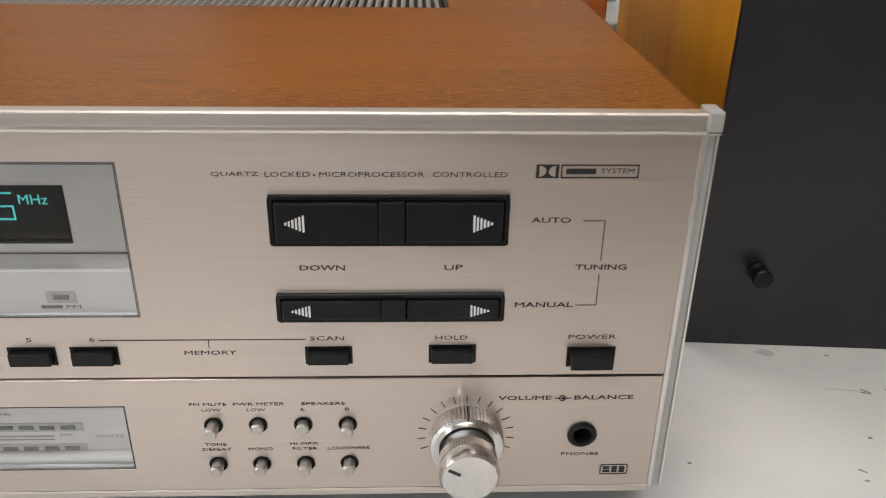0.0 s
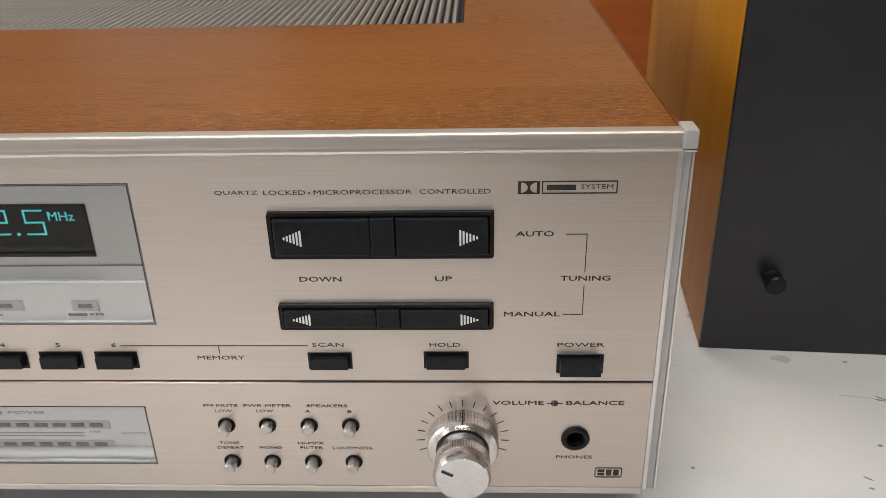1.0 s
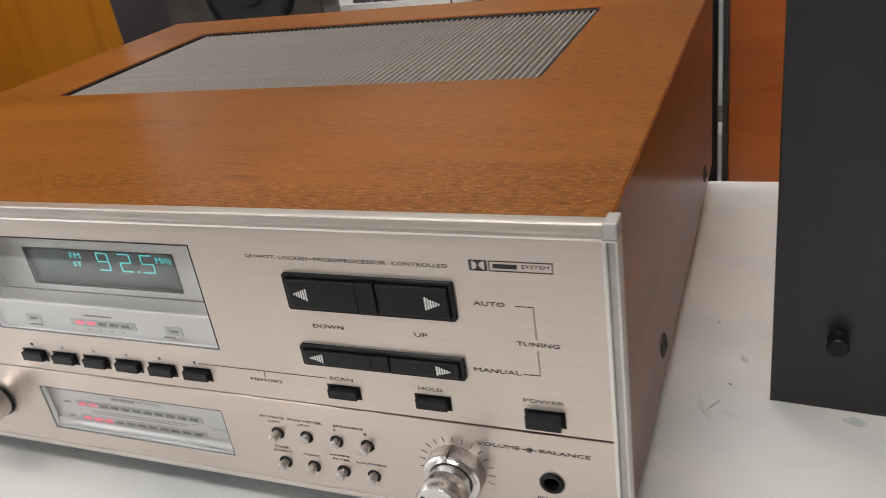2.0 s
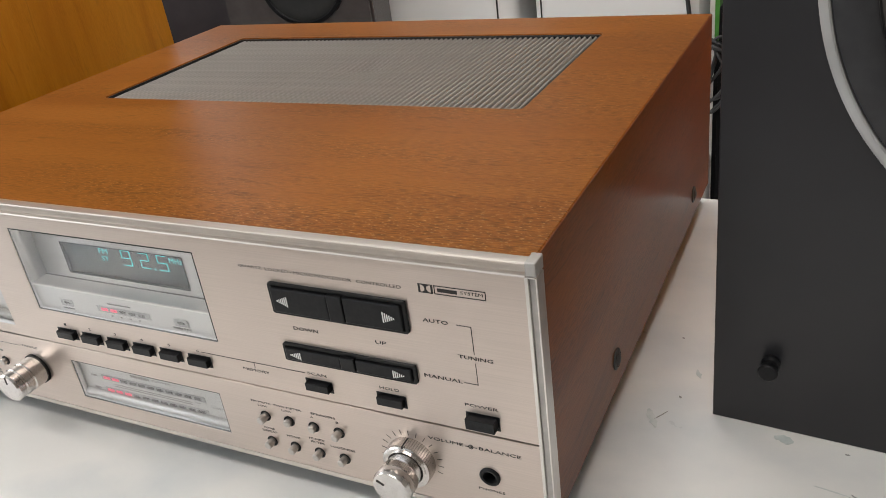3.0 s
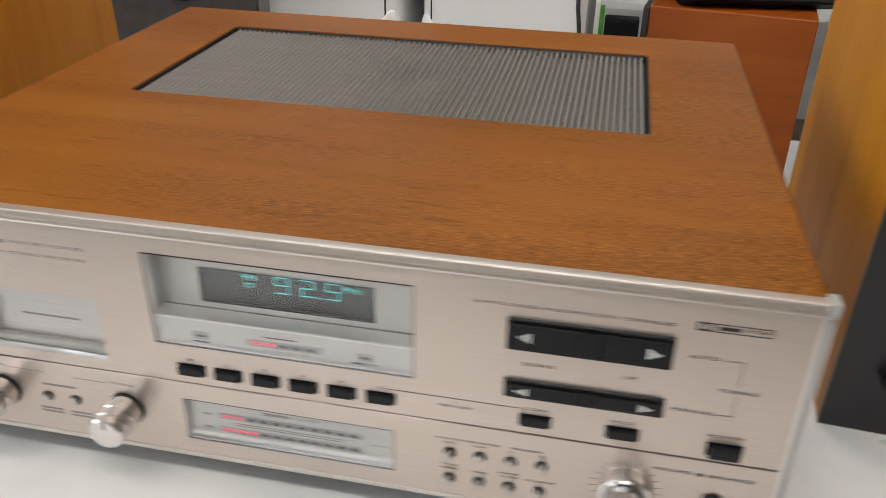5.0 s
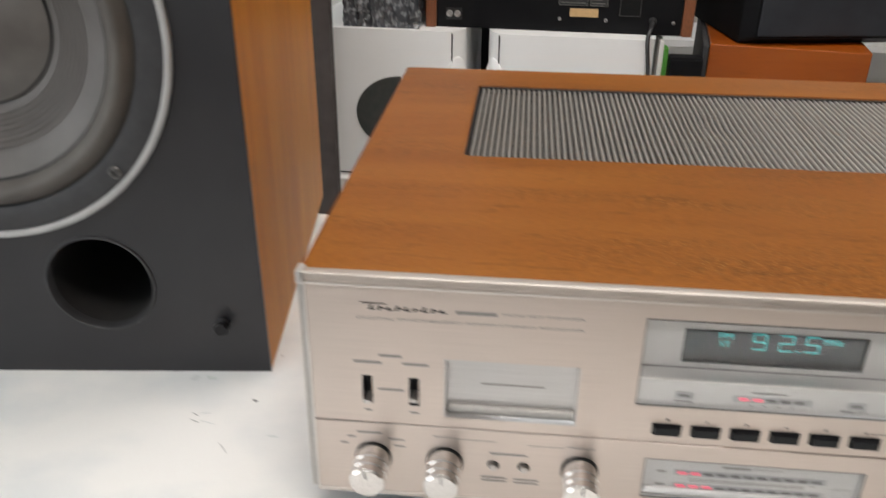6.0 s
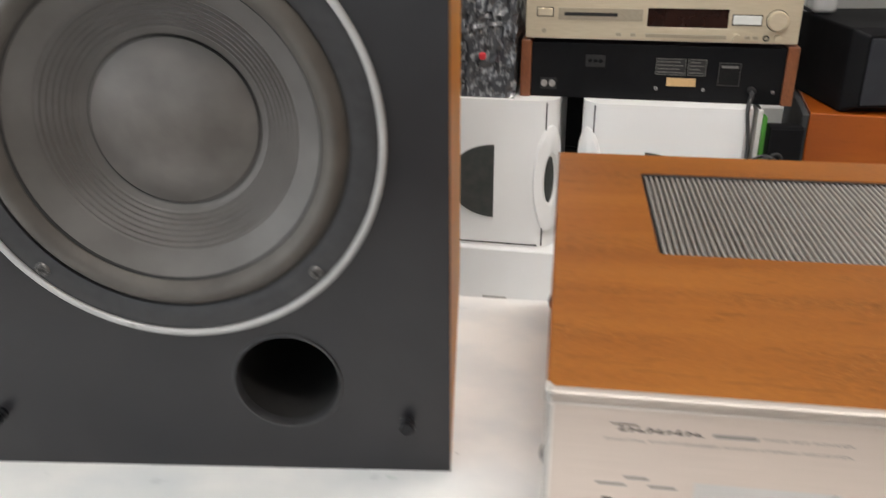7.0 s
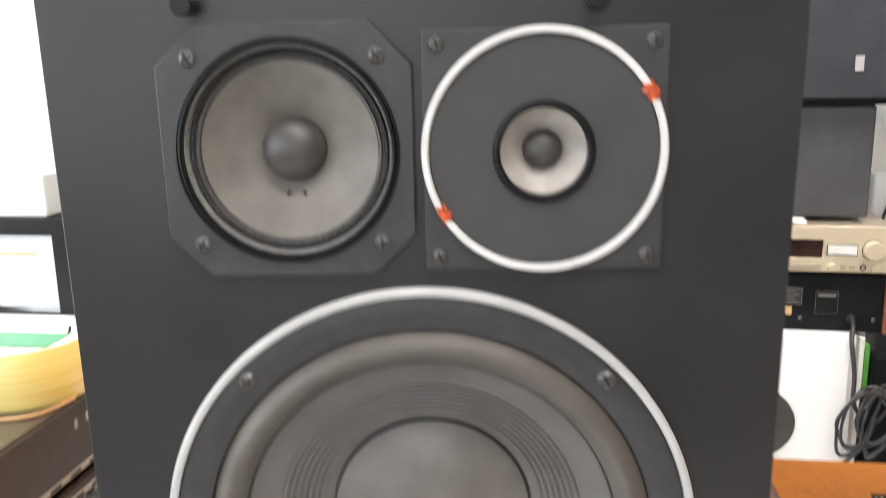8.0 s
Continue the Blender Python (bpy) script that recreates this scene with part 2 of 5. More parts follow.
DUSTCAP = mat("dark_paper_dust_cap", (0.089, 0.080, 0.074), 0.40, 0.0, (0.140, 0.127, 0.118), (1, 1, 1), 26, 6, 0.2, rough_var=0.08, bump_scale=700)
SURROUND = mat("grey_rubber_surround", (0.066, 0.058, 0.051), 0.52, 0.0, (0.090, 0.080, 0.070), (1, 1, 1), 30, 5, 0.1)
RING = mat("satin_white_ring", (0.54, 0.535, 0.53), 0.42, 0.0, (0.61, 0.605, 0.60), (1, 1, 1), 40, 4, 0.05, speck=(0.42, 0.40, 0.37), speck_scale=160, speck_at=0.66)
WOOFER_RING = mat("satin_grey_ring", (0.39, 0.39, 0.385), 0.40, 0.1, (0.46, 0.46, 0.455), (1, 1, 1), 40, 4, 0.05, speck=(0.30, 0.29, 0.28), speck_scale=160, speck_at=0.68)
MIDCONE = mat("grey_paper_midrange_cone", (0.118, 0.106, 0.094), 0.50, 0.0, (0.165, 0.150, 0.133), (1, 1, 1), 45, 6, 0.25, bump_scale=900)
MIDSURR = mat("treated_cloth_surround", (0.035, 0.035, 0.035), 0.25, 0.2, (0.10, 0.098, 0.095), (1, 1, 1), 900, 4, 0.35)
TWEETCONE = mat("tan_tweeter_cone", (0.28, 0.255, 0.23), 0.5, 0.0, (0.36, 0.335, 0.31), (1, 1, 1), 90, 4, 0.1)
DOME = mat("dark_dome", (0.045, 0.042, 0.040), 0.42, 0.0, (0.062, 0.058, 0.055), (1, 1, 1), 150, 4, 0.1)
FELT = mat("black_felt_disc", (0.032, 0.032, 0.033), 0.6, 0.0, (0.040, 0.040, 0.041), (1, 1, 1), 40, 4, 0.04)
ORANGE = mat("orange_paint_mark", (0.22, 0.045, 0.012), 0.45, 0.0, (0.62, 0.085, 0.02), (1, 1, 1), 420, 4, 0.1)
SCREW = mat("black_oxide_screw", (0.10, 0.097, 0.094), 0.28, 0.6, (0.15, 0.146, 0.14), (1, 1, 1), 700, 3)
LAMINATE = mat("white_marbled_laminate", (0.70, 0.725, 0.735), 0.30, 0.0, (0.85, 0.845, 0.825), (1, 1.3, 1), 9.0, 9, 0.05, rough_var=0.08, speck=(0.52, 0.54, 0.54), speck_scale=30, speck_at=0.72, lo=0.33, hi=0.56)
SMUDGE = mat("pale_teal_smudge", (0.54, 0.60, 0.59), 0.4, 0.0, (0.74, 0.76, 0.75), (1, 1, 1), 160, 4, lo=0.3, hi=0.7)
SCUFF = mat("grey_scuff", (0.24, 0.24, 0.24), 0.6, 0.0, (0.42, 0.42, 0.41), (1, 1, 1), 300, 3)
WHITE_PLASTIC = mat("white_moulded_plastic", (0.88, 0.878, 0.87), 0.32, 0.0, (0.92, 0.918, 0.91), (1, 1, 1), 6, 5, 0.03)
WHITE_WALL = mat("white_wall_paint", (0.70, 0.70, 0.68), 0.7, 0.0, (0.76, 0.76, 0.74), (1, 1, 1), 3, 6, 0.1)
GREY_WALL = mat("warm_grey_wall_paint", (0.34, 0.30, 0.26), 0.7, 0.0, (0.39, 0.35, 0.305), (1, 1, 1), 3, 6, 0.1)
FLOOR_MAT = mat("brown_floor_tile", (0.17, 0.125, 0.09), 0.5, 0.0, (0.22, 0.165, 0.12), (1, 1, 1), 5, 6, 0.1)
CLOTH_GREY = mat("charcoal_grille_cloth", (0.040, 0.040, 0.042), 0.8, 0.0, (0.055, 0.056, 0.058), (1, 1, 1), 12, 5, 0.4, bump_scale=2500)
CLOTH_NAVY = mat("navy_black_grille_cloth", (0.016, 0.018, 0.024), 0.75, 0.0, (0.026, 0.029, 0.036), (1, 1, 1), 15, 5, 0.4, bump_scale=2500)
BLACK_METAL = mat("black_enamelled_steel", (0.008, 0.008, 0.009), 0.42, 0.0, (0.012, 0.012, 0.013), (1, 1, 1), 12, 5, 0.06, spec=0.08)
LIP = mat("dull_silver_lip", (0.22, 0.218, 0.215), 0.28, 0.15, (0.34, 0.335, 0.33), (1, 1, 1), 300, 3, 0.05)
GLOSSY_BLACK = mat("glossy_brown_black_enamel", (0.046, 0.036, 0.034), 0.26, 0.0, (0.064, 0.051, 0.048), (1, 1, 1), 30, 5, 0.05, spec=1.0)
BROWN_FRONT = mat("brown_black_front", (0.034, 0.027, 0.024), 0.38, 0.0, (0.045, 0.036, 0.032), (1, 1, 1), 60, 4, 0.05)
PLUM = mat("plum_black_vinyl", (0.020, 0.012, 0.013), 0.5, 0.0, (0.028, 0.018, 0.019), (1, 1, 1), 20, 5, 0.06, spec=0.3)
SHEET = mat("pale_blue_grey_sheet", (0.50, 0.53, 0.55), 0.5, 0.0, (0.62, 0.65, 0.66), (1, 1, 1), 18, 5)
MATT_BLACK = mat("matt_black_paint", (0.008, 0.008, 0.009), 0.7, 0.0, (0.012, 0.012, 0.013), (1, 1, 1), 15, 5, 0.1, spec=0.08)
PRINT_FAINT = mat("faint_grey_print", (0.07, 0.068, 0.064), 0.5, 0.0, (0.10, 0.097, 0.09), (1, 1, 1), 600, 2)
PRINT_DIM = mat("dim_grey_print", (0.16, 0.155, 0.145), 0.5, 0.0, (0.22, 0.215, 0.20), (1, 1, 1), 600, 2)
GOLD = mat("champagne_gold_panel", (0.62, 0.53, 0.38), 0.36, 0.45, (0.68, 0.59, 0.44), (6, 6, 90), 8, 4, 0.05)
GOLD_DARK = mat("dull_gold_fitting", (0.42, 0.36, 0.27), 0.35, 0.5, None, (1, 1, 1), 300, 3)
BROWN_SMOKE = mat("smoked_display_plastic", (0.020, 0.008, 0.006), 0.15, 0.0, (0.028, 0.012, 0.009), (1, 1, 1), 20, 3)
LABEL_TAN = mat("tan_paper_label", (0.55, 0.36, 0.17), 0.6, 0.0, None, (1, 1, 1), 200, 3)
LABEL_GREY = mat("grey_printed_plate", (0.012, 0.012, 0.012), 0.5, 0.0, (0.020, 0.020, 0.020), (1, 1, 1), 300, 3)
PAPER = mat("white_paper", (0.78, 0.77, 0.74), 0.7, 0.0, None, (1, 1, 1), 30, 4)
GREEN = mat("green_card", (0.08, 0.30, 0.04), 0.5, 0.0, (0.10, 0.37, 0.06), (1, 1, 1), 60, 4)
YELLOW = mat("yellow_packing_tape", (0.70, 0.61, 0.20), 0.22, 0.0, (0.78, 0.71, 0.30), (1, 1, 90), 6, 4, 0.05, coat=0.4)
GREEN_LABEL = mat("green_paper_label", (0.03, 0.25, 0.10), 0.5, 0.0, None, (1, 1, 1), 100, 3)
# pale streaks in the base colour stand in for glints on the creases
WRAP = mat("dark_wrap_painted_glints", (0.045, 0.048, 0.056), 0.24, 0.0, (0.34, 0.35, 0.37), (1.6, 1, 0.8), 80, 8, 1.0, spec=1.0, coat=0.4, lo=0.50, hi=0.68, bump_scale=110)
RED_PLASTIC = mat("red_plastic", (0.55, 0.03, 0.04), 0.4)
CABLE = mat("grey_black_cable", (0.028, 0.028, 0.029), 0.4, 0.0, (0.045, 0.045, 0.047), (1, 1, 1), 80, 3)
PALE_BOX = mat("pale_grey_plastic", (0.62, 0.63, 0.60), 0.45, 0.0, (0.68, 0.69, 0.66), (1, 1, 1), 20, 4)
DIM_LED = mat("unlit_led", (0.085, 0.075, 0.075), 0.3, 0.0, (0.11, 0.10, 0.10), (1, 1, 1), 300, 3)
LED_STRIP = mat("grey_led_strip", (0.34, 0.33, 0.33), 0.35, 0.0, (0.38, 0.37, 0.37), (1, 1, 1), 200, 3)
VFD_LIT = glow("lit_teal_segments", (0.16, 0.85, 0.80), 2.1)
LED_LIT = glow("lit_red_led", (1.0, 0.12, 0.20), 1.3)
BRIGHT = glow("hazy_daylight", (0.96, 0.98, 1.0), 2.2)
TUBE_GREY = mat("dark_display_back", (0.010, 0.013, 0.020), 0.4, 0.0, (0.015, 0.019, 0.027), (1, 1, 1), 200, 3)
CLEAR = glass("clear_acrylic", (0.97, 0.98, 0.98))
SMOKED = glass("blue_grey_filter_glass", (0.50, 0.62, 0.64), 0.02, 1.0)


# ---------- building helpers ----------
def part(name, bm, material, parent=None, label="", smooth=False, bevel=0.0, segs=2):
    """One mesh object from a bmesh, under a thing or a part."""
    if bevel:
        bmesh.ops.bevel(bm, geom=[e for e in bm.edges if len(e.link_faces) == 2 and e.calc_face_angle(0) > 0.5],
                        offset=bevel, segments=segs, affect="EDGES", profile=0.5, clamp_overlap=True)
    bmesh.ops.recalc_face_normals(bm, faces=bm.faces)
    me = bpy.data.meshes.new(name)
    if smooth:
        for f in bm.faces:
            f.smooth = True
        for e in bm.edges:
            if len(e.link_faces) == 2 and e.calc_face_angle(0) > 0.6:
                e.smooth = False
    bm.to_mesh(me)
    bm.free()
    me.materials.append(material)
    ob = new(name, me)
    ob.parent = parent
    if label:
        ob["label"] = label
    return ob


def thing(name, label, category, m=None, group="", kind=""):
    """The Empty at the base of a thing made of parts."""
    ob = new(name)
    ob.empty_display_size = 0.05
    if m is not None:
        ob.matrix_basis = m
    return tagged(ob, label, category, group, kind)


def box(bm, x0, y0, z0, x1, y1, z1):
    v = bmesh.ops.create_cube(bm, size=1.0)["verts"]
    bmesh.ops.transform(bm, matrix=Matrix.Translation(((x0 + x1) / 2, (y0 + y1) / 2, (z0 + z1) / 2)) @ Matrix.Diagonal((abs(x1 - x0), abs(y1 - y0), abs(z1 - z0), 1)), verts=v)
    return v


def boxed(x0, y0, z0, x1, y1, z1):
    bm = bmesh.new()
    box(bm, x0, y0, z0, x1, y1, z1)
    return bm


def lathe(profile, seg=48, at=(0, 0, 0), bm=None, teeth=None, close=False):
    """Turns (radius, forward) pairs round an axis that points at the viewer (-y). teeth: indices of profile rows that are knurled."""
    bm = bm or bmesh.new()
    rows = []
    for k, (r, d) in enumerate(profile):
        if r < 1e-6:
            rows.append([bm.verts.new((at[0], at[1] - d, at[2]))])
            continue
        row = []
        for i in range(seg):
            a = 2 * math.pi * i / seg
            rr = r - (0.00060 if teeth and k in teeth and i % 2 else 0)
            row.append(bm.verts.new((at[0] + rr * math.cos(a), at[1] - d, at[2] + rr * math.sin(a))))
        rows.append(row)
    for a, b in zip(rows, rows[1:]):
        for i in range(seg):
            j = (i + 1) % seg
            if len(a) == 1 and len(b) == 1:
                continue
            if len(a) == 1:
                bm.faces.new((a[0], b[i], b[j]))
            elif len(b) == 1:
                bm.faces.new((a[i], a[j], b[0]))
            else:
                bm.faces.new((a[i], a[j], b[j], b[i]))
    return bm


def upright(bm):
    """Turns a lathe's axis from -y to +z."""
    bmesh.ops.transform(bm, matrix=Matrix.Rotation(radians(-90), 4, "X"), verts=bm.verts)
    return bm


def rect(x0, z0, x1, z1, r=0.0, n=5):
    if not r:
        return [(x0, z0), (x1, z0), (x1, z1), (x0, z1)]
    pts = []
    for cx, cz, a0 in ((x1 - r, z0 + r, -90), (x1 - r, z1 - r, 0), (x0 + r, z1 - r, 90), (x0 + r, z0 + r, 180)):
        for i in range(n + 1):
            a = radians(a0 + 90 * i / n)
            pts.append((cx + r * math.cos(a), cz + r * math.sin(a)))
    return pts


def circle(cx, cz, r, n=40):
    return [(cx + r * math.cos(2 * math.pi * i / n), cz + r * math.sin(2 * math.pi * i / n)) for i in range(n)]


def plate(outline, holes, near, far, flat=False, bevel=0.0):
    """A sheet with openings through it, standing in the xz plane from y=near to y=far (flat: lying in xy from z=near to z=far)."""
    cu = bpy.data.curves.new("sheet", "CURVE")
    cu.dimensions, cu.fill_mode, cu.extrude = "2D", "BOTH", abs(far - near) / 2 - bevel
    cu.bevel_depth, cu.bevel_resolution, cu.offset = bevel, 1, -bevel
    for pts in [outline] + list(holes):
        sp = cu.splines.new("POLY")
        sp.points.add(len(pts) - 1)
        for p, q in zip(sp.points, pts):
            p.co = (q[0], q[1], 0, 1)
        sp.use_cyclic_u = True
    ob = bpy.data.objects.new("sheet", cu)
    scene.collection.objects.link(ob)
    me = bpy.data.meshes.new_from_object(ob.evaluated_get(bpy.context.evaluated_depsgraph_get()))
    bpy.data.objects.remove(ob)
    bpy.data.curves.remove(cu)
    bm = bmesh.new()
    bm.from_mesh(me)
    bpy.data.meshes.remove(me)
    bmesh.ops.remove_doubles(bm, verts=bm.verts, dist=1e-6)
    mid = (near + far) / 2
    m = Matrix.Translation((0, 0, mid)) if flat else Matrix.Translation((0, mid, 0)) @ Matrix.Rotation(radians(90), 4, "X")
    bmesh.ops.transform(bm, matrix=m, verts=bm.verts)
    return bm


def lettering(text, x0, x1, z, cap, y, material, parent, name="lettering", align=None):
    """Raised print on a front that faces -y: from x0 to x1, capitals cap high, centred on z."""
    cap *= 0.77
    z += 0.0002
    cu = bpy.data.curves.new("text", "FONT")
    cu.body, cu.size, cu.extrude, cu.resolution_u, cu.offset = text, 1.0, 0.0, 2, 0.0
    ob = bpy.data.objects.new("text", cu)
    scene.collection.objects.link(ob)
    me = bpy.data.meshes.new_from_object(ob.evaluated_get(bpy.context.evaluated_depsgraph_get()))
    bpy.data.objects.remove(ob)
    bpy.data.curves.remove(cu)
    bm = bmesh.new()
    bm.from_mesh(me)
    bpy.data.meshes.remove(me)
    xs, ys = [v.co.x for v in bm.verts], [v.co.y for v in bm.verts]
    ax, bx, ay, by = min(xs), max(xs), min(ys), max(ys)
    for v in bm.verts:
        v.co = (x0 + (v.co.x - ax) / (bx - ax) * (x1 - x0), y, z + ((v.co.y - ay) / (by - ay) - 0.5) * cap)
    if material is INK and cap > 0.0017:
        twin = bmesh.ops.duplicate(bm, geom=bm.verts[:] + bm.edges[:] + bm.faces[:])
        for g in twin["geom"]:
            if isinstance(g, bmesh.types.BMVert):
                g.co += Vector((cap * 0.055, -0.00003, cap * 0.03))
    solid = bmesh.ops.extrude_face_region(bm, geom=bm.faces[:])
    for g in solid["geom"]:
        if isinstance(g, bmesh.types.BMVert):
            g.co.y -= 0.00012
    return part(name, bm, material, parent)


def bar(x0, z0, x1, z1, y, material, parent, name="print_bar", thick=0.00015):
    return part(name, boxed(x0, y - thick, z0, x1, y, z1), material, parent)


def tube(points, r, material, name, parent=None, seg=8, cyclic=False):
    """A round cord through the points."""
    cu = bpy.data.curves.new(name, "CURVE")
    cu.dimensions, cu.bevel_depth, cu.bevel_resolution, cu.resolution_u = "3D", r, 2, 6
    sp = cu.splines.new("NURBS")
    sp.points.add(len(points) - 1)
    for p, q in zip(sp.points, points):
        p.co = (*q, 1)
    sp.use_endpoint_u, sp.order_u, sp.use_cyclic_u = not cyclic, 4, cyclic
    ob = bpy.data.objects.new(name, cu)
    scene.collection.objects.link(ob)
    me = bpy.data.meshes.new_from_object(ob.evaluated_get(bpy.context.evaluated_depsgraph_get()))
    bpy.data.objects.remove(ob)
    bpy.data.curves.remove(cu)
    me.name = name
    me.materials.clear()
    me.materials.append(material)
    for f in me.polygons:
        f.use_smooth = True
    ob = new(name, me)
    ob.parent = parent
    return ob


def structure(name, bm, material, label, category, bevel=0.0):
    return tagged(part(name, bm, material, None, "", False, bevel), label, category, "", "structure")


# ---------- the room ----------
Z_FLOOR, Z_CEIL = -0.92, 1.95
structure("floor", boxed(-2.3, -3.5, Z_FLOOR - 0.1, 3.3, 3.6, Z_FLOOR), FLOOR_MAT, "brown tiled shop floor behind the counter", "floor")
structure("ceiling", boxed(-2.3, -3.5, Z_CEIL, 3.3, 3.6, Z_CEIL + 0.1), WHITE_WALL, "plain white painted shop ceiling", "ceiling")
structure("wall_north", boxed(-2.3, 3.4, Z_FLOOR, 3.3, 3.6, Z_CEIL), WHITE_WALL, "white painted wall behind the shelves", "wall")
structure("wall_east", boxed(3.1, -3.3, Z_FLOOR, 3.3, 3.4, Z_CEIL), GREY_WALL, "grey painted side wall", "wall")
structure("wall_south", plate(rect(-2.3, Z_FLOOR, 3.3, Z_CEIL), [rect(-1.95, -0.25, 0.55, 1.75)], -3.5, -3.3), GREY_WALL, "unseen grey wall round the added front window", "wall")
west = plate(rect(-3.3, Z_FLOOR, 3.4, Z_CEIL), [rect(-2.6, 0.05, 2.8, 1.65)], 0, 0.2)
bmesh.ops.transform(west, matrix=Matrix.Translation((-2.1, 0, 0)) @ Matrix.Rotation(radians(90), 4, "Z"), verts=west.verts)
structure("backdrop", boxed(-4.3, -8, -4, -4.2, 9, 7), BRIGHT, "blown-out daylight outside the side window", "backdrop")
structure("wall_west", west, WHITE_WALL, "white wall round the bright side window", "wall")

for lx, ly, watts in CEILING_LIGHTS:
    fx = thing("ceiling_light", "slim white ceiling light with tubes switched on", "ceiling light", pose(lx, ly, 1.91), "ceiling lights")
    part("housing", plate(rect(-0.80, -0.18, 0.80, 0.18), [rect(-0.76, -0.155, 0.76, 0.155)], -0.03, 0.04, True), WHITE_WALL, fx, "white housing")
    part("back_tray", boxed(-0.79, -0.17, 0.02, 0.79, 0.17, 0.038), WHITE_WALL, fx)

# ---------- the counter ----------
counter = thing("counter", "white marbled laminate counter with grey smudges", "counter")
part("worktop", boxed(-1.5, -0.225, -0.032, 2.2, 0.416, 0.0), LAMINATE, counter, "white marbled laminate top", False, 0.002)
part("carcass", boxed(-1.46, -0.17, Z_FLOOR, 2.16, 0.39, -0.032), WHITE_PLASTIC, counter)

rnd = random.Random(3)


def worn_mark(x0, y0, x1, y1, width, material, label):
    """A flat scratch or smudge with an uneven outline, from one end to the other; width in millimetres."""
    a, d = Vector((x0, y0)), Vector((x1 - x0, y1 - y0))
    side = Vector((-d.y, d.x)).normalized() * width * 0.0005
    n = 7
    up = [a + d * (i / n) + side * rnd.uniform(0.35, 1.0) * math.sin(math.pi * (i + 0.6) / (n + 1.2)) for i in range(n + 1)]
    down = [a + d * (i / n) - side * rnd.uniform(0.35, 1.0) * math.sin(math.pi * (i + 0.6) / (n + 1.2)) for i in range(n + 1)]
    ring = up + down[::-1]
    bm = bmesh.new()
    lo, hi = [bm.verts.new((p.x, p.y, 0.0002)) for p in ring], [bm.verts.new((p.x, p.y, 0.0004)) for p in ring]
    for i in range(n):
        j = len(ring) - 1 - i
        bm.faces.new((hi[i], hi[i + 1], hi[j - 1], hi[j]))
    for i in range(len(ring)):
        k = (i + 1) % len(ring)
        bm.faces.new((lo[i], lo[k], hi[k], hi[i]))
    return part("worn_mark", bm, material, counter, label)


for q in ((0.616, 0.084, 0.620, 0.081, 1.2), (0.615, 0.0815, 0.620, 0.0800, 1.0), (0.628, 0.0832, 0.630, 0.0828, 1.6), (0.602, 0.0482, 0.604, 0.0478, 1.5), (0.5875, 0.0282, 0.5905, 0.0258, 1.0),
          (0.587, 0.0212, 0.589, 0.0208, 1.4), (0.517, 0.0332, 0.5188, 0.0328, 1.6), (0.512, 0.1982, 0.5138, 0.1977, 1.6), (0.522, 0.1375, 0.524, 0.1360, 2.0), (0.513, 0.113, 0.519, 0.122, 1.0),
          (0.6121, 0.1132, 0.6145, 0.1128, 1.6), (-0.0705, 0.0982, -0.0665, 0.0968, 3.2), (-0.107, 0.079, -0.103, 0.077, 1.0), (-0.106, 0.072, -0.100, 0.070, 1.0), (-0.079, 0.051, -0.0755, 0.0475, 0.9),
          (-0.0757, 0.0478, -0.071, 0.042, 0.9), (-0.0660, 0.1543, -0.0640, 0.1538, 1.8)):
    worn_mark(*q, SCUFF, "small dark scratch")
for q in ((0.577, 0.117, 0.587, 0.115, 9.0), (0.508, 0.121, 0.515, 0.106, 7.0), (0.5275, 0.166, 0.531, 0.158, 4.0), (0.599, 0.085, 0.615, 0.0822, 0.8), (-0.113, 0.1215, -0.104, 0.1195, 6.0),
          (-0.103, 0.079, -0.095, 0.081, 0.8), (-0.100, 0.072, -0.088, 0.069, 0.8), (-0.049, 0.0612, -0.042, 0.0608, 2.0)):
    worn_mark(*q, SMUDGE, "pale grey-green smudge")

# the row of gear on the bench stands a little turned to the counter
ROW = pose(0.166, 1.228, 0.0225, 0, 0, -3) @ Matrix.Scale(1.066, 4) @ Matrix.Translation((-0.163, -1.140, -0.0402))
Z_BENCH = -0.468

back_bench = thing("back_bench", "low white bench holding stacked hi-fi gear", "bench")
part("bench_top", boxed(-1.0, 0.90, Z_BENCH - 0.03, 1.5, 1.90, Z_BENCH), WHITE_PLASTIC, back_bench, "", False, 0.003)
part("bench_front", boxed(-0.98, 0.92, Z_FLOOR, 1.48, 0.94, Z_BENCH - 0.03), WHITE_PLASTIC, back_bench)
part("bench_back", boxed(-0.98, 1.86, Z_FLOOR, 1.48, 1.88, Z_BENCH - 0.03), WHITE_PLASTIC, back_bench)
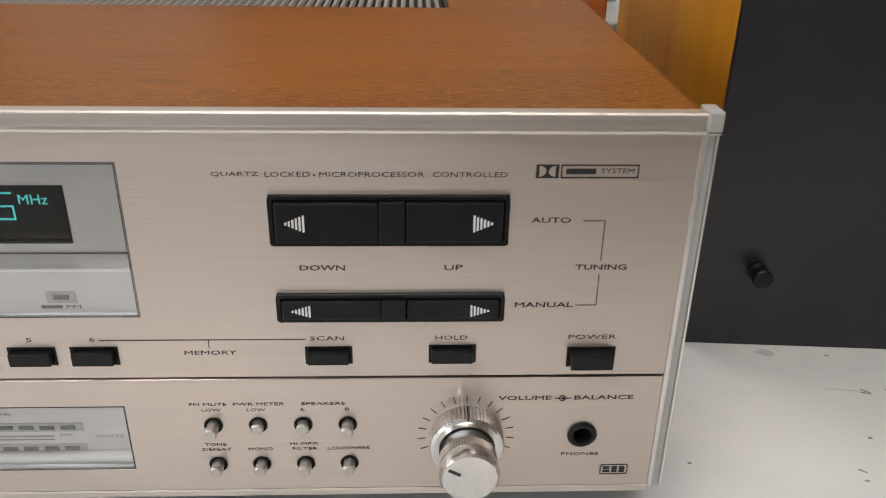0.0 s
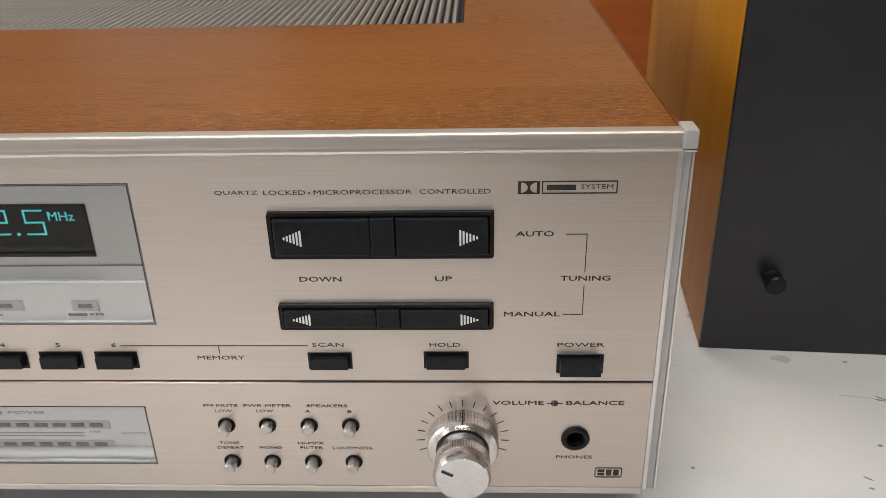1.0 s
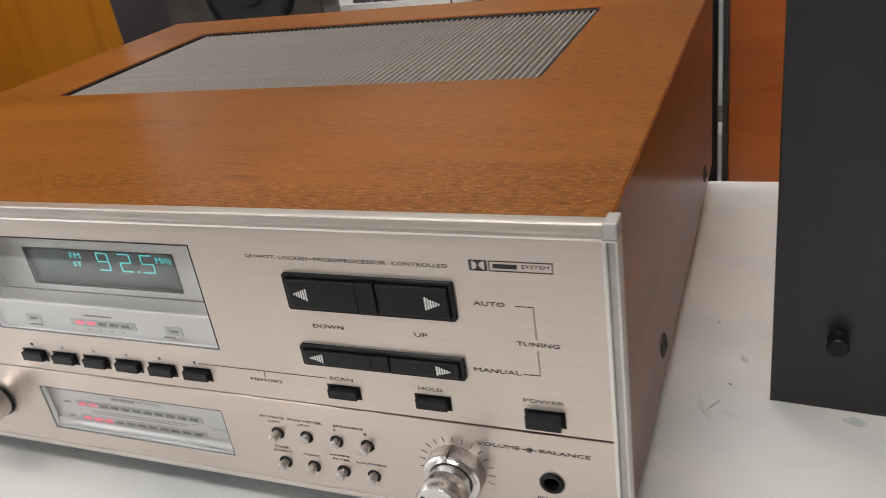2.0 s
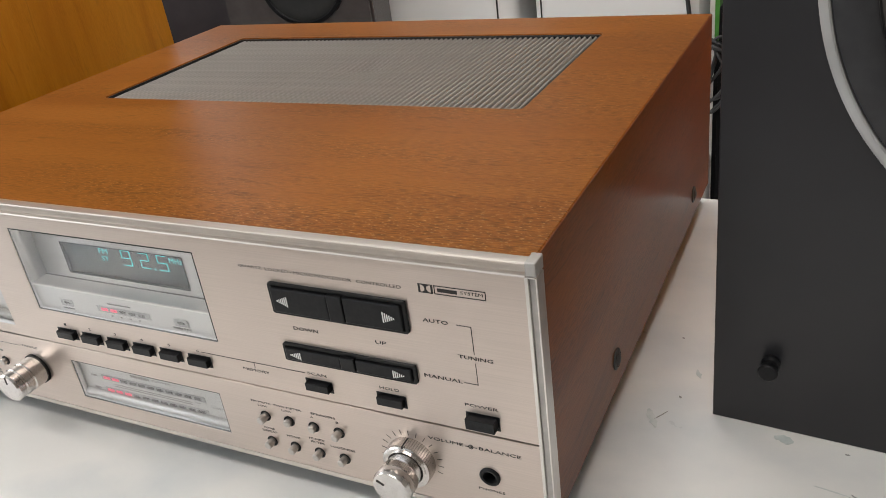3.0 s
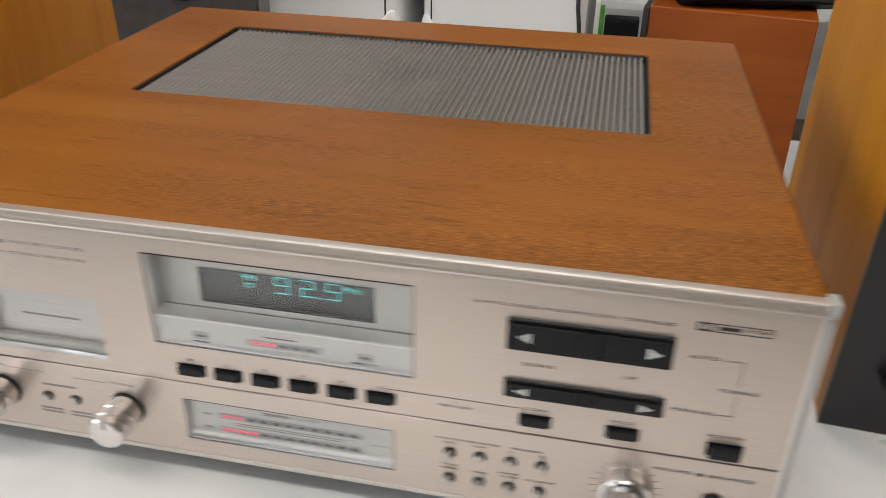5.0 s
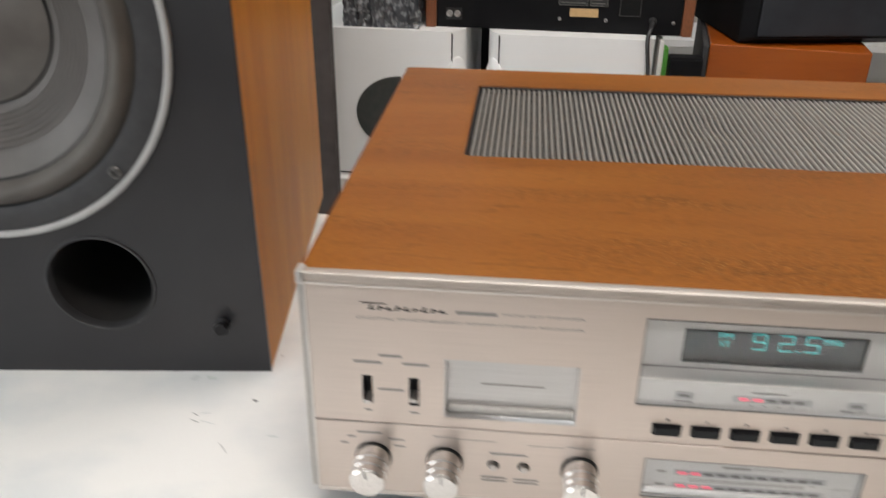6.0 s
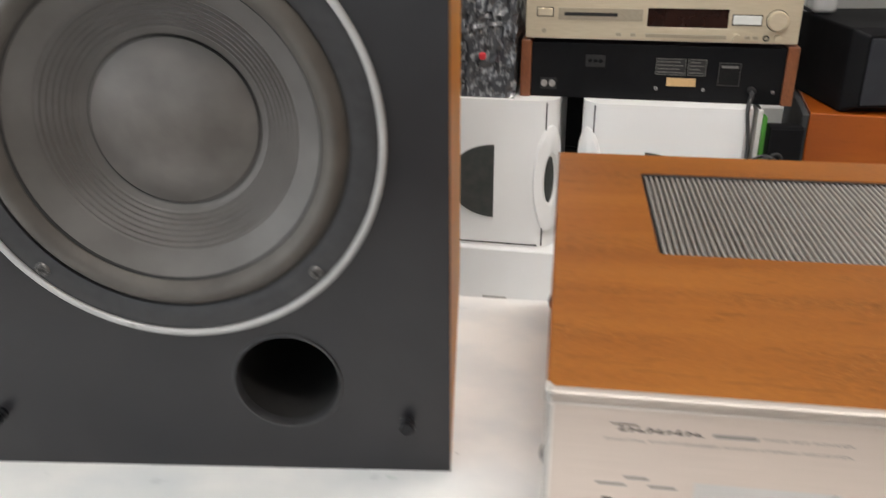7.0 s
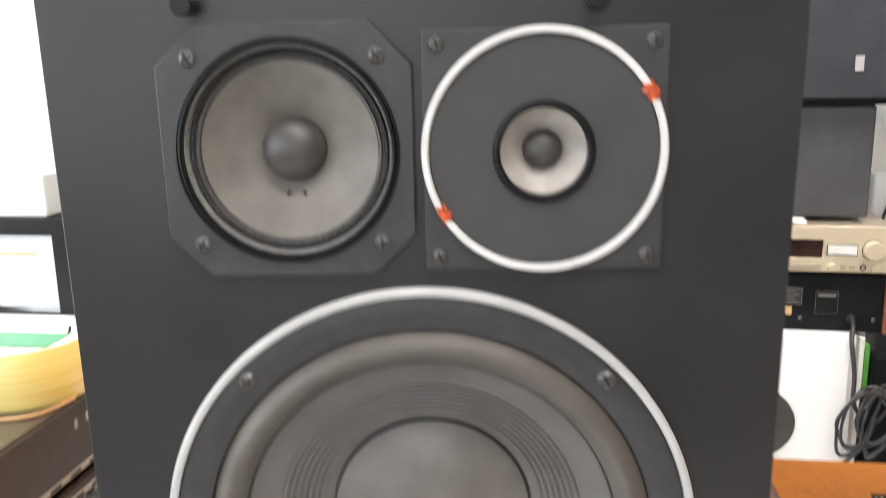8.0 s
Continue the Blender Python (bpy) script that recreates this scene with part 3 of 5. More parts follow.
for x0, x1, wide in ((-0.305, 0.0405, True), (0.0445, 0.350, False)):
    plinth = thing("white_carton", "long white carton under the white speakers", "box", ROW @ pose(0, 1.085, -0.420), "cartons under the white speakers")
    part("carton", boxed(x0, 0.0, 0.0, x1, 0.32, 0.177), WHITE_PLASTIC, plinth, "white carton body", False, 0.004)
    part("ledge", boxed(x0, -0.008, 0.0, x1, 0.0, 0.046), WHITE_PLASTIC, plinth, "projecting lower ledge", False, 0.002)
    if wide:
        part("hand_hole", boxed(-0.125, -0.0015, 0.053, -0.078, 0.0, 0.077), CAP_GREY, plinth, "dark cut-out", False, 0.0005)
        part("loose_flap", plate([(0.016, 0.176), (0.038, 0.176), (0.038, 0.100), (0.012, 0.110)], [], -0.005, -0.0005), WHITE_PLASTIC, plinth, "loose corner flap")



# ---------- the stereo receiver ----------
def lit_digit(ch, x0, z0, x1, z1, y, parent):
    """One seven-segment digit of the fluorescent display."""
    on = {"9": "abcfgd", "2": "abged", "5": "afgcd"}[ch]
    w, zm = 0.00095, (z0 + z1) / 2
    seg = {"a": (x0, z1 - w, x1, z1), "d": (x0, z0, x1, z0 + w), "g": (x0, zm - w / 2, x1, zm + w / 2),
           "f": (x0, zm, x0 + w, z1), "b": (x1 - w, zm, x1, z1), "e": (x0, z0, x0 + w, zm), "c": (x1 - w, z0, x1, zm)}
    bm = bmesh.new()
    for s in on:
        a, b, c, d = seg[s]
        box(bm, a + 0.0002, y - 0.0003, b + 0.0002, c - 0.0002, y, d - 0.0002)
    return part("digit", bm, VFD_LIT, parent, "lit teal digit")


def key(x0, z0, x1, z1, proud, parent, name="memory_key", label="", lean=0.0):
    """A black push key in its bezel."""
    bezel = part("key_bezel", plate(rect(x0, z0, x1, z1), [rect(x0 + 0.0009, z0 + 0.0008, x1 - 0.0009, z1 - 0.0008)], -0.0003, 0.004), BEZEL, parent)
    bm = boxed(x0 + 0.0010, -proud, z0 + 0.0010, x1 - 0.0012, 0.004, z1 - 0.0010)
    for v in bm.verts:
        if v.co.y < 0:
            v.co.z += (-lean if v.co.z > (z0 + z1) / 2 else lean * 0.4)
    part(name, bm, BLACK_KEY, bezel, label, False, 0.00025)
    return bezel


def round_knob(x, z, r, parent, name, pointer):
    """A turned aluminium knob: black base ring, knurled skirt, two bright bands, flat face with a pointer."""
    base = part("knob_base", lathe([(r + 0.0006, 0.0), (r + 0.0006, 0.0016), (0, 0.0016)], 48, (x, 0, z)), BEZEL, parent, "", True)
    part(name, lathe([(r, 0.0014), (r, 0.0098), (r - 0.0006, 0.0104), (r - 0.0006, 0.0114), (r - 0.0001, 0.0119), (r - 0.0001, 0.0160), (r - 0.0007, 0.0166),
                      (r - 0.0007, 0.0174), (r - 0.0002, 0.0180), (r - 0.0002, 0.0214), (r - 0.0012, 0.0226), (0, 0.0226)], 72, (x, 0, z)), KNOB, base, "polished aluminium knob with turned bands", True)
    bm = boxed(-0.0004, -0.0229, r * 0.35, 0.0004, -0.0224, r * 0.85)
    bmesh.ops.transform(bm, matrix=Matrix.Translation((x, 0, z)) @ Matrix.Rotation(radians(pointer), 4, "Y"), verts=bm.verts)
    part("pointer", bm, INK, base, "dark pointer line")
    return base


def push_button(x, z, length, parent):
    well = part("button_well", lathe([(0.0031, -0.0005), (0.0033, 0.0003), (0.0026, 0.0003), (0.0025, -0.004), (0, -0.004)], 28, (x, 0, z)), BEZEL, parent, "", True)
    part("push_button", lathe([(0.0021, -0.004), (0.0022, length - 0.0005), (0.0017, length), (0, length)], 24, (x, 0, z)), BUTTON, well, "satin metal push button", True)


def arrow(x0, x1, z, high, y, left, parent):
    """A tuning arrow made of white bars that grow."""
    bm = bmesh.new()
    n = 6
    for i in range(n):
        k = (i + 1) / n
        h = high * (k if left else (n - i) / n) / 2
        a = x0 + (x1 - x0) * (i + 0.15) / n
        box(bm, a, y - 0.00012, z - h, a + (x1 - x0) / n * 0.6, y, z + h)
    part("arrow_mark", bm, WHITE_INK, parent, "white striped arrow")


def rocker(x0, z0, x1, z1, parent):
    """A wide black tuning rocker in its bezel."""
    bz = part("rocker_bezel", plate(rect(x0, z0, x1, z1, 0.0012), [rect(x0 + 0.0014, z0 + 0.0013, x1 - 0.0014, z1 - 0.0013, 0.0006)], -0.0016, 0.005), BEZEL, parent)
    a, b, h = x0 + 0.0340, x0 + 0.0420, z1 - z0
    part("rocker_paddle", boxed(x0 + 0.0019, -0.0031, z0 + 0.0016, a - 0.0001, 0.005, z1 - 0.0018), BLACK_KEY, bz, "", False, 0.0007)
    part("rocker_paddle", boxed(b + 0.0002, -0.0029, z0 + 0.0016, x1 - 0.0019, 0.005, z1 - 0.0018), BLACK_KEY, bz, "", False, 0.0007)
    part("rocker_pivot", boxed(a, -0.0034, z0 + 0.0015, b, 0.005, z1 - 0.0015), BLACK_KEY, bz, "slightly raised pivot between the paddles", False, 0.0005)
    zc, ah = (z0 + z1) / 2, min(0.0056, h * 0.42)
    arrow(x0 + 0.005, x0 + 0.0115, zc, ah, -0.0033, True, bz)
    arrow(x1 - 0.0115, x1 - 0.005, zc, ah, -0.0033, False, bz)


def slotted_screw(x, y, z, r, parent, material=SCREW, name="screw"):
    """A cross-head screw that faces -y."""
    h = part(name, lathe([(r, -0.001), (r, 0.0006), (r * 0.8, 0.0016), (r * 0.35, 0.0020), (0, 0.0021)], 20, (x, y, z)), material, parent, "", True)
    bm = bmesh.new()
    box(bm, x - r * 0.66, y - 0.0024, z - r * 0.17, x + r * 0.66, y - 0.0012, z + r * 0.17)
    box(bm, x - r * 0.17, y - 0.00245, z - r * 0.66, x + r * 0.17, y - 0.0012, z + r * 0.66)
    spin = radians(17 + (x * 7919 + z * 3571) % 70)
    bmesh.ops.transform(bm, matrix=Matrix.Translation((x, 0, z)) @ Matrix.Rotation(spin, 4, "Y") @ Matrix.Translation((-x, 0, -z)), verts=bm.verts)
    part("cross_slot", bm, DARK, h)
    return h


def vent_rib(length, dent=0.0):
    """A half-round rib; dent: how far it is pressed down half-way along."""
    bm = bmesh.new()
    w, h, n = 0.00140, 0.0027, 6
    rows = []
    for k in range(13 if dent else 2):
        y = length * k / (12 if dent else 1)
        dip = dent * math.exp(-((y - 0.086) / 0.020) ** 2)
        rows.append([bm.verts.new((w * math.cos(math.pi * (1 - i / n)), y, h * math.sin(math.pi * i / n) - dip)) for i in range(n + 1)])
    for a, b in zip(rows, rows[1:]):
        for i in range(n):
            bm.faces.new((a[i], a[i + 1], b[i + 1], b[i]))
    bm.faces.new(rows[0]), bm.faces.new(rows[-1][::-1])
    return bm


def receiver():
    W, top, bot = 0.490, 0.1600, 0.0195
    rc = thing("stereo_receiver", "silver-faced stereo receiver in a walnut-veneer case, switched on", "receiver")
    # walnut case
    XL, XR = -0.0014, 0.4912
    lid = part("case_top", plate(rect(XL + 0.0008, 0.0058, XR - 0.0008, 0.412), [rect(0.0700, 0.1812, 0.4200, 0.3575, 0.004)], 0.148, top, True, 0.0006), WALNUT, rc, "walnut veneer top with a vent opening")
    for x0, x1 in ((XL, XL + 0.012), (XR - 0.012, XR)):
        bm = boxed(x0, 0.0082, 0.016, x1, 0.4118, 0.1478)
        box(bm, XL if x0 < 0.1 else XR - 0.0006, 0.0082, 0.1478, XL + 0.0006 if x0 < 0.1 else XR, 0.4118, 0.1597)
        part("case_side", bm, WALNUT_SIDE_SHADED, rc, "walnut veneer side")
    part("chassis", boxed(0.013, 0.030, 0.017, W - 0.013, 0.408, 0.142), DARK, rc, "dark steel chassis")
    # vent
    vent = part("vent_tray", boxed(0.0675, 0.1800, 0.1482, 0.4215, 0.3590, 0.1530), DARK, rc, "dark tray under the vent ribs")
    # black strip puts the shadow gap round the vent into the colour
    part("vent_gap_shade", plate(rect(0.0702, 0.1814, 0.4198, 0.3573, 0.004), [rect(0.0714, 0.1826, 0.4184, 0.3558, 0.003)], 0.1531, 0.1590, True), BEZEL, vent, "thin black edge for the shadow gap round the vent")
    rib = None
    n = 78
    for i in range(n):
        x = 0.0748 + (0.4148 - 0.0748) * i / (n - 1)
        dent = 0.0022 * math.exp(-((x - 0.258) / 0.022) ** 2)
        if dent > 0.0002:
            ob = part("vent_rib", vent_rib(0.1718, dent), GRILLE, vent, "", True)
        elif rib is None:
            rib = part("vent_rib", vent_rib(0.1718), GRILLE, vent, "", True)
            ob = rib
        else:
            ob = new("vent_rib", rib.data)
            ob.parent = vent
        ob.location = (x, 0.1834, 0.1553)
    # side screws in cup washers
    for x, s in ((XR, 1), (XL, -1)):
        for y in (0.116, 0.344):
            bm = lathe([(0.0066, 0), (0.0064, 0.0008), (0.0048, 0.0014), (0.0042, 0.0006), (0.0038, 0.0016), (0.0018, 0.0024), (0, 0.0025)], 24)
            bmesh.ops.transform(bm, matrix=Matrix.Translation((x, y, 0.036)) @ Matrix.Rotation(radians(90 * s), 4, "Z"), verts=bm.verts)
            part("case_screw", bm, FLANGE, rc, "black cup-washer screw", True)
    for x in (0.05, W - 0.05):
        for y in (0.05, 0.36):
            part("foot", upright(lathe([(0.017, 0), (0.019, 0.004), (0.019, 0.016), (0.015, 0.0175), (0, 0.0175)], 28)), RUBBER, rc, "round black rubber foot", True).location = (x, y, 0)

    # front: upper panel, lower panel, trim
    keys = [(0.2883 - 0.02035 * (5 - i), 0.0742, 0.2883 - 0.02035 * (5 - i) + 0.0156, 0.0812) for i in range(6)]
    keys += [(0.3656, 0.0740, 0.3814, 0.0808), (0.407, 0.0742, 0.423, 0.0812), (0.454, 0.0722, 0.4705, 0.0800)]
    slots = [(0.0303, 0.082, 0.0357, 0.100), (0.0558, 0.082, 0.0612, 0.100)]
    win, card, met = (0.1762, 0.0922, 0.3132, 0.1460), (0.0748, 0.0752, 0.1463, 0.1135), (0.1857, 0.0290, 0.3026, 0.0570)
    rk = [(0.3573, 0.1188, 0.4317, 0.1357), (0.3575, 0.0911, 0.4317, 0.1013)]
    holes = [rect(*q) for q in keys + slots + [win, card] + rk]
    upper = part("upper_front_panel", plate(rect(0.0026, 0.0688, W - 0.0015, 0.1552), holes, 0.0, 0.003), PANEL, rc, "brushed champagne aluminium upper fascia")
    btn = [(x, z) for z in (0.0485, 0.0312) for x in (0.3320, 0.3475, 0.3632, 0.3788)]
    mic = [(0.1030, 0.0440), (0.1200, 0.0440)]
    lower = part("lower_front_panel", plate(rect(0.0026, bot, W - 0.0015, 0.0676), [rect(*met)] + [circle(x, z, 0.0030, 24) for x, z in btn + mic] + [circle(0.4622, 0.0430, 0.0050, 32)], 0.0, 0.003),
                 PANEL, rc, "brushed champagne aluminium lower fascia")
    part("seam_strip", boxed(0.0036, 0.0024, 0.0655, W - 0.0036, 0.006, 0.0700), DARK, rc, "dark seam between the fascias")
    part("panel_backing", boxed(0.0036, 0.0262, 0.0200, W - 0.0036, 0.0285, 0.1470), DARK, rc)
    part("bottom_trim", boxed(0.0015, -0.0005, 0.0164, W - 0.0015, 0.0060, 0.0193), TRIM, rc, "narrow bottom trim strip", False, 0.0004)
    # trim rail with two ridges
    prof = [(0.0054, 0.1480), (0.0054, 0.1614), (0.0002, 0.1621), (-0.0008, 0.1619), (-0.0012, 0.1614), (-0.0010, 0.1610), (0.0009, 0.1608), (0.0009, 0.1567),
            (-0.0014, 0.1564), (-0.0018, 0.1557), (-0.0012, 0.1552), (0.0012, 0.1550), (0.0012, 0.1480)]
    bm = bmesh.new()
    a = [bm.verts.new((0.0018, y, z)) for y, z in prof]
    b = [bm.verts.new((W - 0.0006, y, z)) for y, z in prof]
    for i in range(len(prof)):
        j = (i + 1) % len(prof)
        bm.faces.new((a[i], a[j], b[j], b[i]))
    bm.faces.new(a), bm.faces.new(b[::-1])
    part("trim_rail", bm, TRIM, rc, "bright ridged aluminium trim rail", True)
    # corner caps and the double-ridged strips down both ends of the front
    for x0, x1 in ((W - 0.0005, W + 0.0042), (-0.0019, 0.0017)):
        cap = part("end_cap", boxed(x0, -0.0016, 0.1560, x1, 0.0078, 0.1624), CAP_GREY, rc, "grey plastic corner cap", False, 0.0006)
        part("cap_edge", boxed(x0 + 0.0002, -0.0019, 0.1554, x1 - 0.0002, 0.0060, 0.1559), RIDGE, cap, "bright lower edge", False, 0.0002)
    for x0, x1, y0, y1, m in ((W - 0.0014, W + 0.0002, -0.0006, 0.0078, RIDGE), (W + 0.0003, W + 0.0030, 0.0006, 0.0078, CAP_GREY), (W + 0.0031, W + 0.0039, -0.0002, 0.0078, RIDGE),
                              (0.0013, 0.0025, -0.0006, 0.0078, RIDGE), (-0.0009, 0.0012, 0.0006, 0.0078, CAP_GREY), (-0.0016, -0.0010, -0.0002, 0.0078, RIDGE)):
        part("side_trim", boxed(x0, y0, bot - 0.001, x1, y1, 0.1550), m, rc, "slim vertical trim strip", False, 0.0002)

    # keys, rockers
    for i, q in enumerate(keys):
        key(*q, 0.0030 if i < 8 else 0.0044, upper, "memory_key" if i < 6 else "push_key", "", 0.0003 if i < 8 else 0.0)
    for q in rk:
        rocker(*q, upper)
    for x0, z0, x1, z1 in slots:
        sl = part("slide_switch", plate(rect(x0, z0, x1, z1), [rect(x0 + 0.0004, z0 + 0.0004, x1 - 0.0004, z1 - 0.0004)], -0.0004, 0.006), BEZEL, upper)
        part("slot_floor", boxed(x0, 0.006, z0, x1, 0.007, z1), DARK, sl)
        part("slide_lever", boxed(x0 + 0.0008, -0.0030, z0 + (0.0010 if x0 < 0.04 else 0.0036), x1 - 0.0008, 0.006, z0 + (0.0034 if x0 < 0.04 else 0.0060)), BUTTON, sl, "", False, 0.0004)

    # recessed card window with a rounded lip
    cw = part("card_window", plate(rect(*card), [rect(card[0] + 0.0006, card[1] + 0.0005, card[2] - 0.0006, card[3] - 0.0005)], 0.0004, 0.009), SILVER, upper, "thin silver frame round a recessed panel")
    part("card_plate", boxed(card[0], 0.0075, card[1], card[2], 0.0088, card[3]), SILVER, cw, "plain silver card plate")
    bm = lathe([(0.0012, 0.0), (0.0026, 0.0012), (0.0030, 0.0034), (0.0030, card[2] - card[0] - 0.0030), (0, card[2] - card[0] - 0.0030)], 24)
    bmesh.ops.transform(bm, matrix=Matrix.Translation((card[0] + 0.0015, 0.0058, card[1] + 0.0030)) @ Matrix.Rotation(radians(90), 4, "Z"), verts=bm.verts)
    part("card_lip", bm, GRILLE, cw, "rounded grey lip", True)
    part("card_print", boxed(0.0945, 0.0073, 0.0935, 0.1285, 0.0075, 0.0945), INK_FADED, cw)

    # display window: recess, filter glass, digits, lower indicator board
    x0, z0, x1, z1 = win
    dw = part("display_window", plate(rect(x0, z0, x1, z1), [rect(x0 + 0.0006, z0 + 0.0006, x1 - 0.0006, z1 - 0.0006)], 0.0012, 0.0130), SILVER, upper, "recessed silver display window")
    part("window_rim", plate(rect(x0, z0, x1, z1), [rect(x0 + 0.0005, z0 + 0.0005, x1 - 0.0005, z1 - 0.0005)], 0.0003, 0.0012), SCREW, dw, "thin dark line round the window")
    zs = 0.1096
    part("recess_back", plate(rect(x0, z0, x1, z1), [rect(0.1988, 0.1132, 0.2908, 0.1335)], 0.0130, 0.0142), SILVER, dw)
    shelf = part("recess_shelf", boxed(x0 + 0.0009, 0.0024, zs - 0.0012, x1 - 0.0009, 0.0129, zs), SILVER, dw, "shelf at the foot of the recess")
    part("shelf_line", boxed(x0 + 0.0009, 0.0121, zs, x1 - 0.0009, 0.0129, zs + 0.0003), DIM_LED, shelf)
    # brighter strip paints the highlight along the shelf's front edge
    part("shelf_highlight", boxed(x0 + 0.0009, 0.0014, zs - 0.0012, x1 - 0.0009, 0.0024, zs - 0.0001), RIDGE, shelf, "bright strip for the highlight on the front edge", False, 0.0003)
    tilt = 0.0005 / (zs - 0.0012 - z0)                       # the board leans back towards its foot
    yb = lambda z: 0.0022 + (zs - 0.0012 - z) * tilt
    bm = boxed(x0 + 0.0009, 0.0, z0 + 0.0007, x1 - 0.0009, 0.0012, zs - 0.0012)
    for v in bm.verts:
        v.co.y += yb(v.co.z)
    board = part("indicator_board", bm, SILVER, dw, "flat silver indicator board")
    part("display_tube", boxed(0.197, 0.0213, 0.112, 0.294, 0.0225, 0.1355), TUBE_GREY, dw, "dark fluorescent display back")
    part("filter_glass", boxed(0.1985, 0.0144, 0.1128, 0.2912, 0.0152, 0.1339), SMOKED, dw, "smoked filter glass over the digits").visible_shadow = False
    part("glass_rim", plate(rect(0.1988, 0.1132, 0.2908, 0.1335), [rect(0.1991, 0.1135, 0.2905, 0.1332)], 0.0126, 0.0143), BEZEL, dw, "thin black rim")
    part("window_pane", boxed(x0 + 0.0009, 0.0002, z0 + 0.0009, x1 - 0.0009, 0.0010, z1 - 0.0009), CLEAR, dw, "clear acrylic window pane").visible_shadow = False
    for ch, a, b in (("9", 0.2359, 0.2434), ("2", 0.2497, 0.2571), ("5", 0.2630, 0.2705)):
        lit_digit(ch, a, 0.1178, b, 0.1281, 0.0212, dw)
    part("decimal_point", boxed(0.2594, 0.0209, 0.1178, 0.2604, 0.0212, 0.1188), VFD_LIT, dw)
    lettering("MHz", 0.2722, 0.2816, 0.1251, 0.0044, 0.0212, VFD_LIT, dw, "lit_lettering")
    lettering("FM", 0.2187, 0.2256, 0.1253, 0.0042, 0.0212, VFD_LIT, dw, "lit_lettering")
    lettering("ST", 0.2193, 0.2250, 0.1205, 0.0038, 0.0212, VFD_LIT, dw, "lit_lettering")
    lean = Matrix.Rotation(math.atan(tilt), 4, "X")

    def on_board(name, x0, z0, x1, z1, proud, material, label="", hole=None):
        """A small flat piece that lies on the leaning board."""
        zc = (z0 + z1) / 2
        bm = plate(rect(x0, z0 - zc, x1, z1 - zc), [rect(hole[0], hole[1] - zc, hole[2], hole[3] - zc)] if hole else [], -proud, 0.0)
        bmesh.ops.transform(bm, matrix=Matrix.Translation((0, yb(zc), zc)) @ lean, verts=bm.verts)
        return part(name, bm, material, board, label)

    for c in (0.2012, 0.2882):
        on_board("indicator_lamp", c - 0.0047, 0.0969, c + 0.0047, 0.1012, 0.0005, LED_STRIP, "grey lamp frame", (c - 0.0027, 0.0981, c + 0.0027, 0.1000))
        on_board("indicator_lens", c - 0.0026, 0.0982, c + 0.0026, 0.0999, 0.0003, DIM_LED, "unlit lamp")
    on_board("signal_strip", 0.2257, 0.0971, 0.2660, 0.1012, 0.0003, LED_STRIP, "grey signal-strength strip")
    for i in range(5):
        a = 0.2292 + i * 0.0070
        on_board("signal_led", a, 0.0983, a + 0.0048, 0.1000, 0.0006, LED_LIT if i < 2 else DIM_LED, "lit red signal lamp" if i < 2 else "")
    for q in ((0.2812, 0.0947, 0.2879, 0.0958), (0.2352, 0.1030, 0.2527, 0.1038), (0.1965, 0.0947, 0.2055, 0.0956)):
        on_board("print_bar", *q, 0.0002, PRINT_MID)
    for i in range(4):
        on_board("print_bar", 0.2350 + i * 0.0070, 0.0948, 0.2364 + i * 0.0070, 0.0957, 0.0002, INK_FADED)
    lettering("FM", 0.2893, 0.2940, 0.09525, 0.0016, yb(0.0952) - 0.0003, PRINT_MID, board)

    # power meter window
    x0, z0, x1, z1 = met
    mw = part("meter_window", plate(rect(x0, z0, x1, z1), [rect(x0 + 0.0007, z0 + 0.0007, x1 - 0.0007, z1 - 0.0007)], 0.0012, 0.0062), SILVER, lower, "recessed silver power meter window")
    part("meter_rim", plate(rect(x0, z0, x1, z1), [rect(x0 + 0.0005, z0 + 0.0005, x1 - 0.0005, z1 - 0.0005)], 0.0003, 0.0012), SCREW, mw, "thin dark line round the meter")
    part("meter_board", boxed(x0 + 0.0008, 0.0046, z0 + 0.0008, x1 - 0.0008, 0.0060, z1 - 0.0008), SILVER, mw, "flat silver meter board")
    part("meter_pane", boxed(x0 + 0.0008, 0.0004, z0 + 0.0008, x1 - 0.0008, 0.0011, z1 - 0.0008), CLEAR, mw, "clear acrylic meter pane").visible_shadow = False
    bm = lathe([(0.0012, 0.0), (0.0024, 0.0006), (0.0027, 0.0014), (0.0027, x1 - x0 - 0.0024), (0, x1 - x0 - 0.0024)], 24)
    bmesh.ops.transform(bm, matrix=Matrix.Translation((x0 + 0.0012, 0.0044, z0 + 0.0030)) @ Matrix.Rotation(radians(90), 4, "Z"), verts=bm.verts)
    part("meter_lip", bm, SILVER, mw, "rounded silver lip", True)
    for zc, lit in ((0.0450, 3), (0.0358, 4)):
        part("meter_strip", boxed(0.2033, 0.0043, zc - 0.0018, 0.2850, 0.0046, zc + 0.0018), LED_STRIP, mw)
        for i in range(11):
            a = 0.2052 + i * 0.0072
            part("meter_led", boxed(a, 0.0040, zc - 0.0008, a + 0.0050, 0.0043, zc + 0.0008), LED_LIT if i < lit - 1 else DIM_LED, mw)
    for z in (0.0410, 0.0396):
        bar(0.2120, z - 0.00025, 0.2740, z + 0.00025, 0.0046, INK_FADED, mw)
    lettering("POWER", 0.2465, 0.2610, 0.0505, 0.0020, 0.0046, INK_FADED, mw)
    bar(0.2290, 0.0497, 0.2440, 0.0514, 0.0046, INK_FADED, mw)
